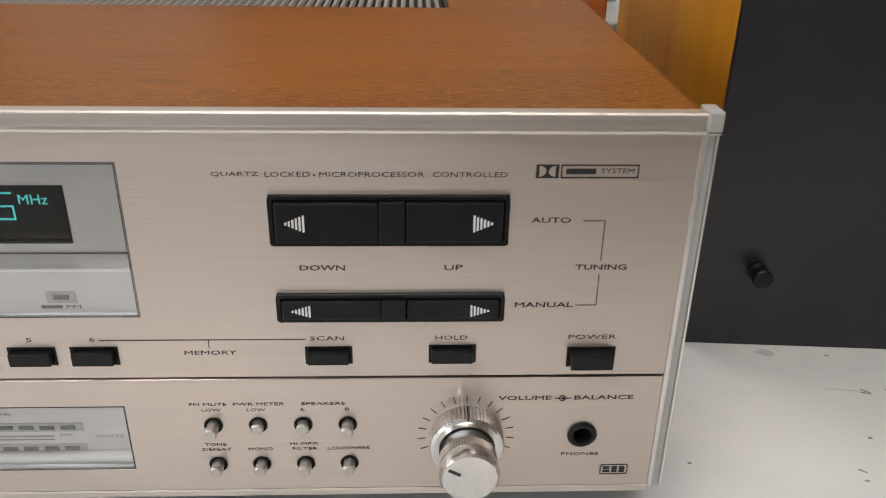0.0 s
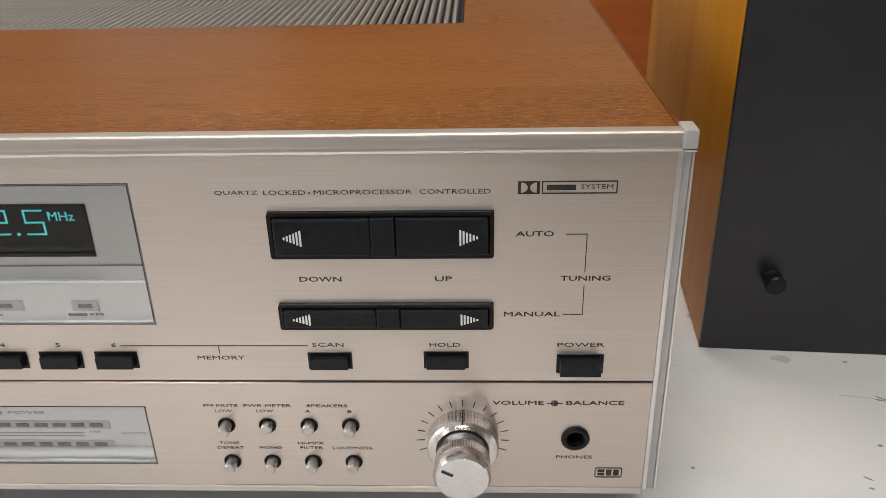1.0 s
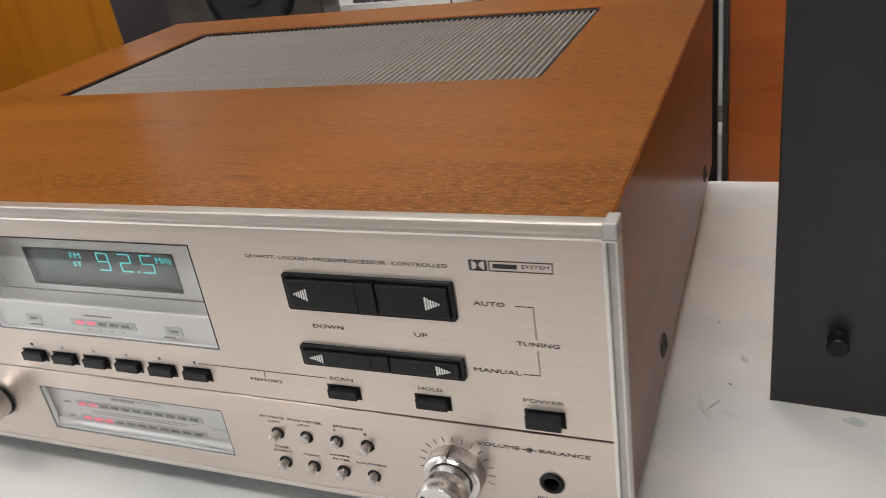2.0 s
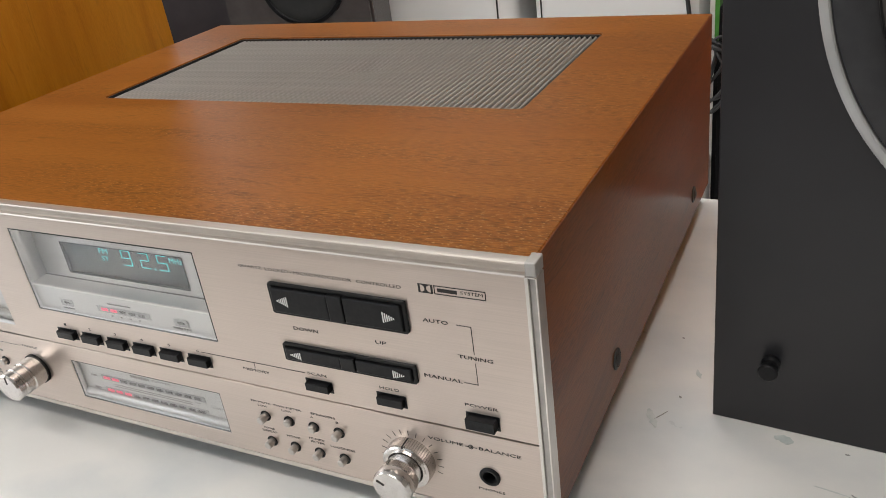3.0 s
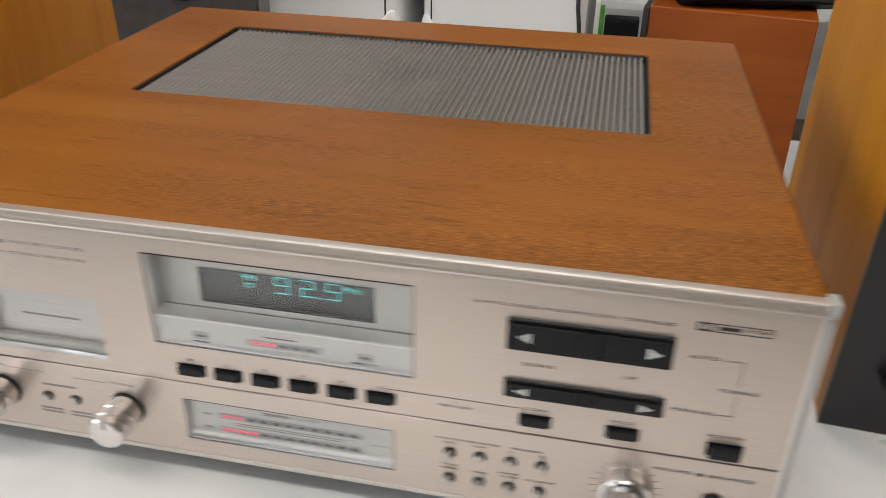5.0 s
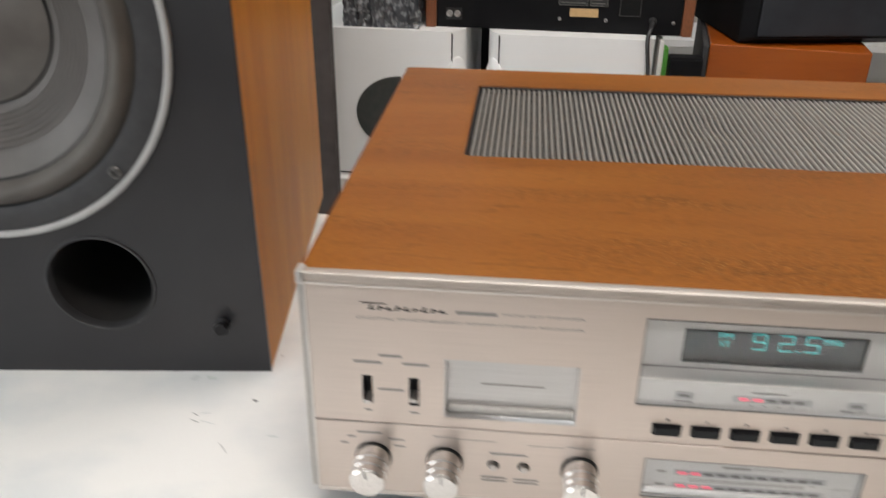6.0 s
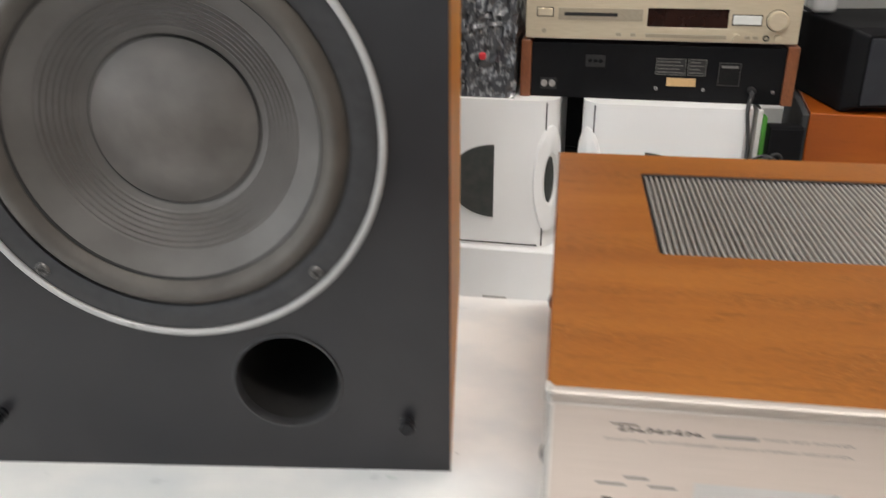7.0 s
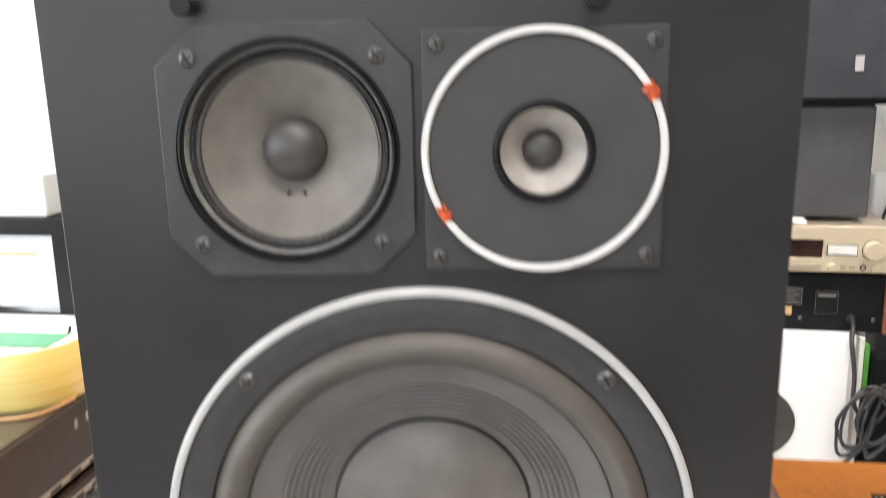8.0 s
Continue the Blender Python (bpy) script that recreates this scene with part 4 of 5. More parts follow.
    lettering("WATTS", 0.2885, 0.2985, 0.0405, 0.0017, 0.0046, INK_FADED, mw)
    lettering("100", 0.2765, 0.2805, 0.0414, 0.0014, 0.0046, INK_FADED, mw)
    for zc in (0.0450, 0.0358):
        bar(0.1940, zc - 0.0007, 0.1990, zc + 0.0007, 0.0046, INK_FADED, mw)

    # knobs, buttons, jack
    for x, z, p in ((0.0350, 0.0440, -8), (0.0755, 0.0440, 0), (0.1510, 0.0440, 4)):
        round_knob(x, z, 0.0098, lower, "selector_knob" if x < 0.05 else "tone_knob", p)
    collar = part("balance_collar", lathe([(0.0128, 0.0), (0.0132, 0.0006), (0.0132, 0.0062), (0.0126, 0.0072), (0.0120, 0.0076), (0.0100, 0.0076)], 120, (0.4205, 0, 0.0430), None, (1, 2)), KNURL, lower, "knurled balance collar", True)
    part("collar_face", lathe([(0.0127, 0.0072), (0.0118, 0.0079), (0.0098, 0.0079), (0.0098, 0.0050)], 72, (0.4205, 0, 0.0430)), KNOB, collar, "", True)
    part("collar_notch", boxed(0.42025, -0.0078, 0.0532, 0.42080, -0.0006, 0.0563), DARK, collar)
    part("volume_knob", lathe([(0.0094, 0.0050), (0.0094, 0.0122), (0.0098, 0.0128), (0.0100, 0.0134), (0.0100, 0.0160), (0.0096, 0.0166), (0.0100, 0.0172), (0.0102, 0.0210), (0.0092, 0.0228), (0, 0.0228)], 120,
                              (0.4205, 0, 0.0430), None, (3, 4)), KNOB, collar, "bright stepped volume knob", True)
    bm = boxed(-0.00045, -0.0231, 0.0036, 0.00045, -0.0226, 0.0080)
    bmesh.ops.transform(bm, matrix=Matrix.Translation((0.4205, 0, 0.0430)) @ Matrix.Rotation(radians(-62), 4, "Y"), verts=bm.verts)
    part("pointer", bm, INK, collar, "dark pointer line")
    for i in range(15):
        a = radians(-20 + 220 * i / 14)
        bm = boxed(0.0143, -0.00012, -0.00018, 0.0172, 0.0, 0.00018)
        bmesh.ops.transform(bm, matrix=Matrix.Translation((0.4205, 0, 0.0430)) @ Matrix.Rotation(-a, 4, "Y"), verts=bm.verts)
        part("scale_tick", bm, INK, lower)
    for (x, z), n in zip(btn, (0.0056, 0.0032, 0.0034, 0.0054, 0.0050, 0.0050, 0.0050, 0.0048)):
        push_button(x, z, n, lower)
    for x, z in mic:
        push_button(x, z, 0.0030, lower)
    part("headphone_jack", lathe([(0.0052, 0.0), (0.0053, 0.0008), (0.0044, 0.0014), (0.0034, 0.0012), (0.0031, -0.0004), (0.0030, -0.010), (0, -0.010)], 36, (0.4622, 0, 0.0430)), BEZEL, lower, "black headphone socket", True)

    # print on the upper fascia
    t = lambda s, a, b, z, c=0.0021, pa=upper, k=INK: lettering(s, a, b, z, c, 0.0, k, pa)
    t("QUARTZ", 0.3410, 0.3553, 0.1420), t("LOCKED", 0.3571, 0.3708, 0.1420), t("MICROPROCESSOR", 0.3735, 0.4053, 0.1420), t("CONTROLLED", 0.4077, 0.4306, 0.1420)
    bar(0.3717, 0.1417, 0.3723, 0.1423, 0.0, INK, upper)
    t("DOWN", 0.3657, 0.3800, 0.1102, 0.0024), t("UP", 0.4118, 0.4176, 0.1102, 0.0024)
    t("AUTO", 0.4388, 0.4512, 0.1268, 0.0024), t("TUNING", 0.4540, 0.4706, 0.1102, 0.0024), t("MANUAL", 0.4352, 0.4544, 0.0963, 0.0024)
    for q in ((0.4552, 0.12665, 0.4622, 0.12695), (0.4619, 0.1127, 0.4622, 0.1267), (0.4619, 0.0963, 0.4622, 0.1078), (0.4554, 0.0962, 0.4622, 0.0965)):
        bar(*q, 0.0, INK, upper, "guide_line")
    for a, b, c, d in ((0.4392, 0.1411, 0.4462, 0.1455), ):
        part("logo_mark", plate(rect(a, b, c, d), [[(a + 0.0010 + s * (c - a - 0.0020) + (1 - 2 * s) * 0.0021 * math.cos(radians(v)), (b + d) / 2 + 0.0018 * math.sin(radians(v))) for v in range(-90, 91, 12)] for s in (0, 1)], -0.00015, 0.0), INK, upper, "small dark two-part logo")
    part("logo_box", plate(rect(0.4468, 0.1411, 0.4708, 0.1455), [rect(0.4472, 0.1415, 0.4704, 0.1451)], -0.00015, 0.0), INK, upper)
    bar(0.4484, 0.1424, 0.4576, 0.1442, 0.0, INK, upper)
    t("SYSTEM", 0.4592, 0.4694, 0.1433, 0.0020)
    for i in range(6):
        c = keys[i][0] + 0.0077
        t(str(i + 1), c - 0.0009, c + 0.0009, 0.0838, 0.0020)
    bar(0.2982, 0.0835, 0.3660, 0.0838, 0.0, INK, upper, "guide_line")
    bar(0.3338, 0.0804, 0.3341, 0.0835, 0.0, INK, upper, "guide_line")
    t("MEMORY", 0.3256, 0.3428, 0.0784), t("SCAN", 0.3675, 0.3788, 0.0838), t("HOLD", 0.4092, 0.4200, 0.0838), t("POWER", 0.4540, 0.4704, 0.0838)
    # maker's mark is a plain shape
    bm = bmesh.new()
    box(bm, 0.0290, -0.00015, 0.1452, 0.0420, 0, 0.1459)
    for i in range(9):
        box(bm, 0.0345 + i * 0.0046, -0.00015, 0.1416, 0.0362 + i * 0.0046, 0, 0.1445 - 0.0005 * (i % 3))
        box(bm, 0.0362 + i * 0.0046, -0.00015, 0.1416 + 0.0009 * (i % 2), 0.0384 + i * 0.0046, 0, 0.1422 + 0.0009 * (i % 2))
    for v in bm.verts:
        v.co.x += (v.co.z - 0.141) * 0.5
    part("maker_mark", bm, INK, upper, "dark slanted maker's mark")
    bar(0.0805, 0.1416, 0.1015, 0.1436, 0.0, INK_FADED, upper)
    t("MOS FET POWER", 0.1045, 0.1460, 0.1426, 0.0021, upper, INK_FADED)
    t("DIGITAL SYNTHESIZED AM/FM STEREO RECEIVER", 0.0290, 0.1460, 0.1362, 0.0020, upper, INK_FADED)
    for q in ((0.0262, 0.1080, 0.0410, 0.1096), (0.0525, 0.1080, 0.0662, 0.1096), (0.0400, 0.1126, 0.0520, 0.1142), (0.0390, 0.0908, 0.0528, 0.0922), (0.0312, 0.0764, 0.0348, 0.0776), (0.0560, 0.0764, 0.0610, 0.0776)):
        bar(*q, 0.0, INK_FADED, upper)
    # print on the lower fascia
    s = 0.0016
    u = lambda w, a, b, z, c=s, k=INK: lettering(w, a, b, z, c, 0.0, k, lower)
    u("FM MUTE", 0.3245, 0.3373, 0.0572), u("LOW", 0.3285, 0.3350, 0.0548), u("PWR METER", 0.3395, 0.3572, 0.0572), u("LOW", 0.3440, 0.3505, 0.0548)
    u("SPEAKERS", 0.3630, 0.3782, 0.0572), u("A", 0.3622, 0.3640, 0.0547), u("B", 0.3780, 0.3796, 0.0547)
    u("TONE", 0.3280, 0.3356, 0.0398), u("DEFEAT", 0.3270, 0.3372, 0.0376), u("MONO", 0.3432, 0.3518, 0.0376), u("HI-MPX", 0.3580, 0.3680, 0.0398), u("FILTER", 0.3588, 0.3676, 0.0376), u("LOUDNESS", 0.3712, 0.3862, 0.0376)
    u("VOLUME", 0.4314, 0.4500, 0.0588, 0.0023), u("BALANCE", 0.4582, 0.4790, 0.0588, 0.0023), u("PHONES", 0.4554, 0.4690, 0.0338, 0.0018)
    part("dot_mark", plate(circle(0.4540, 0.0588, 0.0013, 24), [circle(0.4540, 0.0588, 0.0009, 24)], -0.00015, 0), INK, lower)
    bar(0.4512, 0.0586, 0.4570, 0.0589, 0.0, INK, lower, "guide_line")
    part("dot_mark", plate(circle(0.4542, 0.0588, 0.0006, 16), [], -0.0002, 0), INK, lower)
    part("corner_logo_frame", plate(rect(0.4703, 0.0242, 0.4806, 0.0290, 0.0008), [rect(0.4707, 0.0246, 0.4802, 0.0286, 0.0006)], -0.00015, 0), INK, lower, "small framed corner logo")
    for q in ((0.4714, 0.0252, 0.4740, 0.0264), (0.4714, 0.0268, 0.4740, 0.0280), (0.4746, 0.0252, 0.4767, 0.0280), (0.4773, 0.0252, 0.4794, 0.0280)):
        bar(*q, 0.0, INK, lower, "corner_logo_bar")
    u("BASS", 0.0695, 0.0800, 0.0612, 0.0018, INK_FADED), u("TREBLE", 0.1430, 0.1580, 0.0600, 0.0018, INK_FADED)
    for q in ((0.0815, 0.0606, 0.1040, 0.0609), (0.1220, 0.0594, 0.1415, 0.0597)):
        bar(*q, 0.0, INK_FADED, lower, "guide_line")
    for q in ((0.1010, 0.0516, 0.1215, 0.0530), (0.0965, 0.0345, 0.1105, 0.0357), (0.0965, 0.0322, 0.1105, 0.0334), (0.1150, 0.0342, 0.1285, 0.0354), (0.1150, 0.0319, 0.1285, 0.0331),
              (0.0262, 0.0604, 0.0400, 0.0618), (0.0205, 0.0570, 0.0248, 0.0582), (0.0165, 0.0522, 0.0208, 0.0534), (0.0440, 0.0568, 0.0525, 0.0580), (0.0470, 0.0522, 0.0530, 0.0534)):
        bar(*q, 0.0, INK_FADED, lower)
    return rc


receiver()


# ---------- the pair of three-way loudspeakers ----------
def loudspeaker(m, side, label, veneer):
    """side: 1 or -1, the two of the pair mirror each other."""
    sp = thing("loudspeaker", label, "loudspeaker", m, "pair of three-way loudspeakers")
    w, h, d = 0.1762, 0.578, 0.312
    wz, R = 0.2520, 0.1385
    mx, mz, tx, tz, px, pz = -0.0622 * side, 0.4576, 0.0580 * side, 0.4562, 0.0635 * side, 0.0755
    part("baffle", plate(rect(-w, 0.0, w, h), [circle(0, wz, 0.1165, 64), circle(mx, mz, 0.050, 48), circle(tx, tz, 0.024, 32), circle(px, pz, 0.0365, 48)], 0.0, 0.0036, False, 0.0006), BAFFLE, sp, "black vinyl baffle")
    part("side_panel", boxed(-w, 0.0037, 0.0, -w + 0.018, d, h), veneer, sp, "honey veneer side", False, 0.0006)
    part("side_panel", boxed(w - 0.018, 0.0037, 0.0, w, d, h), veneer, sp, "honey veneer side", False, 0.0006)
    part("top_panel", boxed(-w + 0.018, 0.0182, h - 0.018, w - 0.018, d, h), veneer, sp)
    part("bottom_panel", boxed(-w + 0.018, 0.0182, 0.0, w - 0.018, d, 0.018), veneer, sp)
    part("back_panel", boxed(-w + 0.018, d - 0.018, 0.018, w - 0.018, d - 0.002, h - 0.018), DARK, sp)
    # woofer
    wf = part("woofer_flange", lathe([(0.1336, -0.001), (0.1336, 0.0022), (0.1305, 0.0028), (0.1178, 0.0028), (0.1166, 0.0020), (0.1160, -0.012)], 96, (0, 0, wz)), FLANGE, sp, "black woofer flange", True)
    part("trim_ring", lathe([(R, 0.0), (R, 0.0034), (R - 0.0008, 0.0042), (R - 0.0022, 0.0045), (R - 0.0038, 0.0042), (R - 0.0045, 0.0034), (R - 0.0045, 0.0)], 128, (0, 0, wz)), WOOFER_RING, wf, "satin grey trim ring", True)
    roll = [(0.1156 - 0.0166 * i / 10, 0.0005 + 0.0066 * math.sin(math.pi * i / 10)) for i in range(11)]
    part("surround", lathe([(0.1156, -0.005)] + roll + [(0.0990, -0.004)], 96, (0, 0, wz)), SURROUND, wf, "grey half-roll surround", True)
    cone = []
    for i in range(121):
        r = 0.0995 - (0.0995 - 0.0545) * i / 120
        dep = -0.0005 - 0.0285 * ((0.0995 - r) / 0.0450) ** 0.85
        if 0.0605 < r < 0.0829:
            dep += 0.00068 * math.sin((r - 0.0605) / 0.0032 * 2 * math.pi)
        cone.append((r, dep))
    # two dark rings put the shade of the surround's creases into the colour
    part("inner_crease_shade", lathe([(0.0994, -0.0012), (0.0990, -0.0006), (0.0980, -0.0008), (0.0975, -0.0022)], 96, (0, 0, wz)), RUBBER, wf, "dark ring for the crease shade where surround meets cone", True)
    part("outer_crease_shade", lathe([(0.1170, -0.002), (0.1166, 0.0004), (0.1157, 0.0002), (0.1152, -0.003)], 96, (0, 0, wz)), DARK, wf, "dark ring for the crease shade outside the surround", True)
    part("cone", lathe(cone, 96, (0, 0, wz)), CONE, wf, "dark paper cone with pressed rings", True)
    cap = [(0.0536, -0.0350), (0.0540, -0.0268)] + [(0.0540 * (1 - i / 12), -0.0268 + 0.0108 * (1 - (1 - i / 12) ** 2)) for i in range(1, 13)]
    part("dust_cap", lathe(cap, 72, (0, 0, wz)), DUSTCAP, wf, "broad shallow paper dust cap", True)
    # thin dark ring that outlines the dust cap
    part("cap_gap", lathe([(0.0536, -0.0290), (0.0541, -0.0272), (0.0550, -0.0270), (0.0557, -0.0290)], 96, (0, 0, wz)), DARK, wf, "dark line round the dust cap", True)
    for sx in (-1, 1):
        for sz in (-1, 1):
            slotted_screw(sx * 0.0900, -0.0028, wz + sz * 0.0902, 0.0045, wf)
    # midrange on a cut-corner plate
    k, c = 0.0597, 0.020
    octo = [(mx - k + c, mz - k), (mx + k - c, mz - k), (mx + k, mz - k + c), (mx + k, mz + k - c), (mx + k - c, mz + k), (mx - k + c, mz + k), (mx - k, mz + k - c), (mx - k, mz - k + c)]
    mp = part("midrange_plate", plate(octo, [circle(mx, mz, 0.0505, 56)], -0.0042, 0.0, False, 0.0008), FLANGE, sp, "black cut-corner midrange plate")
    part("midrange_rim", lathe([(0.0532, 0.0040), (0.0530, 0.0058), (0.0520, 0.0062), (0.0516, 0.0050), (0.0512, 0.0066), (0.0502, 0.0068), (0.0496, 0.0040), (0.0492, -0.004)], 72, (mx, 0, mz)), BEZEL, mp, "glossy black rim", True)
    part("midrange_lip", lathe([(0.0497, 0.0), (0.0494, 0.0030), (0.0486, 0.0034), (0.0482, 0.0012), (0.0480, -0.003)], 72, (mx, 0, mz)), LIP, mp, "dull silver lip", True)
    part("midrange_surround", lathe([(0.0484, -0.004), (0.0474, -0.0030), (0.0468, 0.0002), (0.0458, 0.0008), (0.0452, -0.0014), (0.0446, -0.0016), (0.0440, 0.0002), (0.0430, 0.0000), (0.0422, -0.0020)], 72, (mx, 0, mz)), MIDSURR, mp, "ridged cloth surround", True)
    part("midrange_cone", lathe([(0.0424, -0.0016)] + [(0.0424 - 0.0264 * i / 10, -0.0016 - 0.0120 * (i / 10) ** 0.9) for i in range(1, 11)] + [(0.0158, -0.016)], 64, (mx, 0, mz)), MIDCONE, mp, "grey paper midrange cone", True)
    part("midrange_dome", lathe([(0.0160, -0.0150)] + [(0.0158 * math.cos(radians(a)), -0.0128 + 0.0125 * math.sin(radians(a))) for a in range(0, 90, 9)] + [(0, -0.0003)], 48, (mx, 0, mz)), DOME, mp, "dark midrange dome", True)
    for sx in (-0.0035, 0.0045):
        part("solder_dot", lathe([(0.0011, 0), (0.0009, 0.0006), (0, 0.0008)], 10, (mx + sx, 0.0098, mz - 0.0215)), DARK, mp, "", True)
    for sx, sz in ((-1, -1), (-1, 1), (1, -1), (1, 1)):
        slotted_screw(mx + sx * 0.0435, -0.0042, mz + sz * 0.0438, 0.0040, mp)
    # tweeter on a square plate
    k = 0.0560
    tp = part("tweeter_plate", plate(rect(tx - k, tz - k, tx + k, tz + k, 0.001), [circle(tx, tz, 0.0232, 40)], -0.0036, 0.0, False, 0.0005), FLANGE, sp, "black square tweeter plate")
    part("felt_disc", lathe([(0.0536, 0.0036), (0.0530, 0.0046), (0.0240, 0.0046), (0.0236, 0.0036)], 72, (tx, 0, tz)), FELT, tp, "flat black disc", True)
    part("tweeter_ring", lathe([(0.0572, 0.0036), (0.0572, 0.0052), (0.0564, 0.0064), (0.0544, 0.0064), (0.0536, 0.0052), (0.0536, 0.0036)], 96, (tx, 0, tz)), RING, tp, "satin white ring", True)
    part("tweeter_rim", lathe([(0.0240, 0.0044), (0.0236, 0.0062), (0.0222, 0.0066), (0.0214, 0.0040), (0.0206, 0.0036), (0.0202, 0.0)], 56, (tx, 0, tz)), BEZEL, tp, "glossy black stepped rim", True)
    part("tweeter_cone", lathe([(0.0204, 0.0006), (0.0190, -0.0006), (0.0100, -0.0072), (0.0080, -0.0082)], 48, (tx, 0, tz)), TWEETCONE, tp, "pale tan tweeter cone", True)
    part("tweeter_dome", lathe([(0.0098, -0.0080)] + [(0.0094 * math.cos(radians(a)), -0.0074 + 0.0070 * math.sin(radians(a))) for a in range(0, 90, 10)] + [(0, -0.0004)], 36, (tx, 0, tz)), DOME, tp, "dark tweeter dome", True)
    for a, out, wid in ((29.5, 0.0020, 3.8), (211.5, 0.0008, 3.8)):
        bm = bmesh.new()
        cols = []
        for i in range(7):
            swell = math.sin(math.pi * (i + 0.4) / 6.8)
            o, ins = 0.0570 + out * swell * (0.5 + 0.5 * (i % 2)), 0.0537 - 0.0024 * swell * ((i + 1) % 3) / 2
            row = []
            for j, (r, y) in enumerate(((o, 0.0037), (o, 0.0056), (0.0566, 0.0070), (0.0542, 0.0070), (ins, 0.0056), (ins, 0.0047))):
                b = radians(a + wid * (2 * i / 6 - 1) + 1.6 * math.sin(2.1 * j + i))
                row.append(bm.verts.new((tx + r * math.cos(b), -y, tz + r * math.sin(b))))
            cols.append(row)
        for p, q in zip(cols, cols[1:]):
            for i in range(5):
                bm.faces.new((p[i], p[i + 1], q[i + 1], q[i]))
        bm.faces.new(cols[0]), bm.faces.new(cols[-1][::-1])
        part("paint_mark", bm, ORANGE, tp, "orange dab on the ring")
    for sx, sz in ((-1, -1), (-1, 1), (1, -1), (1, 1)):
        slotted_screw(tx + sx * 0.0492, -0.0036, tz + sz * 0.0496, 0.0036, tp)
    # bass port: a tube with a rounded lip
    port = part("bass_port", lathe([(0.0385, 0.0), (0.0380, 0.0014), (0.0366, 0.0016), (0.0358, 0.0004), (0.0353, -0.006)], 64, (px, 0, pz)), FLANGE, sp, "round black bass port", True)
    part("port_tube", lathe([(0.0353, -0.006), (0.0352, -0.160), (0, -0.160)], 64, (px, 0, pz)), DARK, port, "dark port tube", True)
    # grille pegs
    for x, z in ((-0.1465, 0.0448), (0.1460, 0.0440), (-0.1045, 0.5250), (0.0805, 0.5245)):
        part("grille_peg", lathe([(0.0046, 0.0), (0.0050, 0.0026), (0.0038, 0.0036), (0.0034, 0.0052), (0.0042, 0.0064), (0.0050, 0.0080), (0.0051, 0.0104), (0.0044, 0.0112), (0, 0.0112)], 24, (x, 0, z)), BLACK_KEY, sp, "black grille peg", True)
    return sp


loudspeaker(pose(-0.2425, 0.1149, 0, 1.5, 0, 5.9), 1, "large black-fronted three-way loudspeaker, honey veneer sides, orange dabs on tweeter", OAK)
loudspeaker(pose(0.7187, 0.1130, 0, 1.5, 0, -4.4), 1, "large black-fronted three-way loudspeaker with honey veneer sides on the counter", OAK)


# ---------- the stack on the bench behind ----------
def white_speaker(m, side):
    """A glossy white shell with a rounded outer edge, a seam and a dark half-oval inset."""
    ws = thing("white_speaker", "white moulded plastic speaker with a dark half-oval inset", "speaker", m, "white speakers on the bench")
    w, h, d = 0.287, 0.282, 0.30
    bm = bmesh.new()
    pts, r = [], 0.042
    for i in range(9):
        a = radians(270 + 90 * i / 8)
        pts.append((w / 2 - r + r * math.cos(a), r + r * math.sin(a)))
    pts += [(w / 2, d), (-w / 2, d), (-w / 2, 0.012), (-w / 2 + 0.012, 0)]
    lo = [bm.verts.new((x * side, y, 0)) for x, y in pts]
    hi = [bm.verts.new((x * side, y, h)) for x, y in pts]
    for i in range(len(pts)):
        j = (i + 1) % len(pts)
        bm.faces.new((lo[i], lo[j], hi[j], hi[i]))
    bm.faces.new(lo), bm.faces.new(hi)
    part("shell", bm, WHITE_PLASTIC, ws, "glossy white shell", True, 0.006)
    x = (w / 2 - 0.0215) * side
    for z0, z1 in ((0.004, 0.040), (0.226, h - 0.004)):
        part("seam", boxed(x - 0.0012, 0.0040, z0, x + 0.0012, 0.012, z1), DARK, ws)
    pts = [(0.0, -0.070)] + [(-0.085 * math.cos(radians(a)), 0.070 * math.sin(radians(a))) for a in range(-84, 85, 7)] + [(0.0, 0.070)]
    pts = [((0.030 + x) * side, 0.1285 + z) for x, z in pts]
    inset = part("inset", plate(pts, [], -0.004, 0.003, False, 0.001), CAP_DARK, ws, "dark grey half-oval inset")
    # collar and port follow the rounded corner
    def on_corner(bm, flat):
        for v in bm.verts:
            a, q = radians(-45) + v.co.x * flat / r, r - v.co.y
            v.co = ((w / 2 - r + q * math.cos(a)) * side, r + q * math.sin(a), 0.134 + v.co.z)
        return bm

    collar = part("port_collar", on_corner(lathe([(0.104, -0.004), (0.102, 0.003), (0.094, 0.006), (0.052, 0.005), (0.044, 0.0)], 48), 0.32), WHITE_PLASTIC, ws, "raised white collar round the side port", True)
    part("side_port", on_corner(lathe([(0.0450, 0.0006), (0.040, 0.0020), (0.020, 0.0024), (0, 0.0026)], 40), 0.24), CAP_DARK, collar, "dark oval side port", True)
    part("base_line", boxed(-w / 2 + 0.004, -0.0006, 0.004, w / 2 - 0.03, 0.003, 0.0065), DARK, ws)
    return ws


CAP_DARK = mat("dark_grey_plastic", (0.038, 0.045, 0.042), 0.35, 0.0, (0.06, 0.06, 0.056), (1, 1, 1), 60, 4, 0.05)
white_speaker(ROW @ pose(-0.1395, 1.100, -0.242), 1)
white_speaker(ROW @ pose(0.1885, 1.100, -0.242), -1)

tape_deck = thing("black_deck", "black component seen from behind with reddish wooden cheeks", "hi-fi component", ROW @ pose(0.163, 1.140, 0.0402))
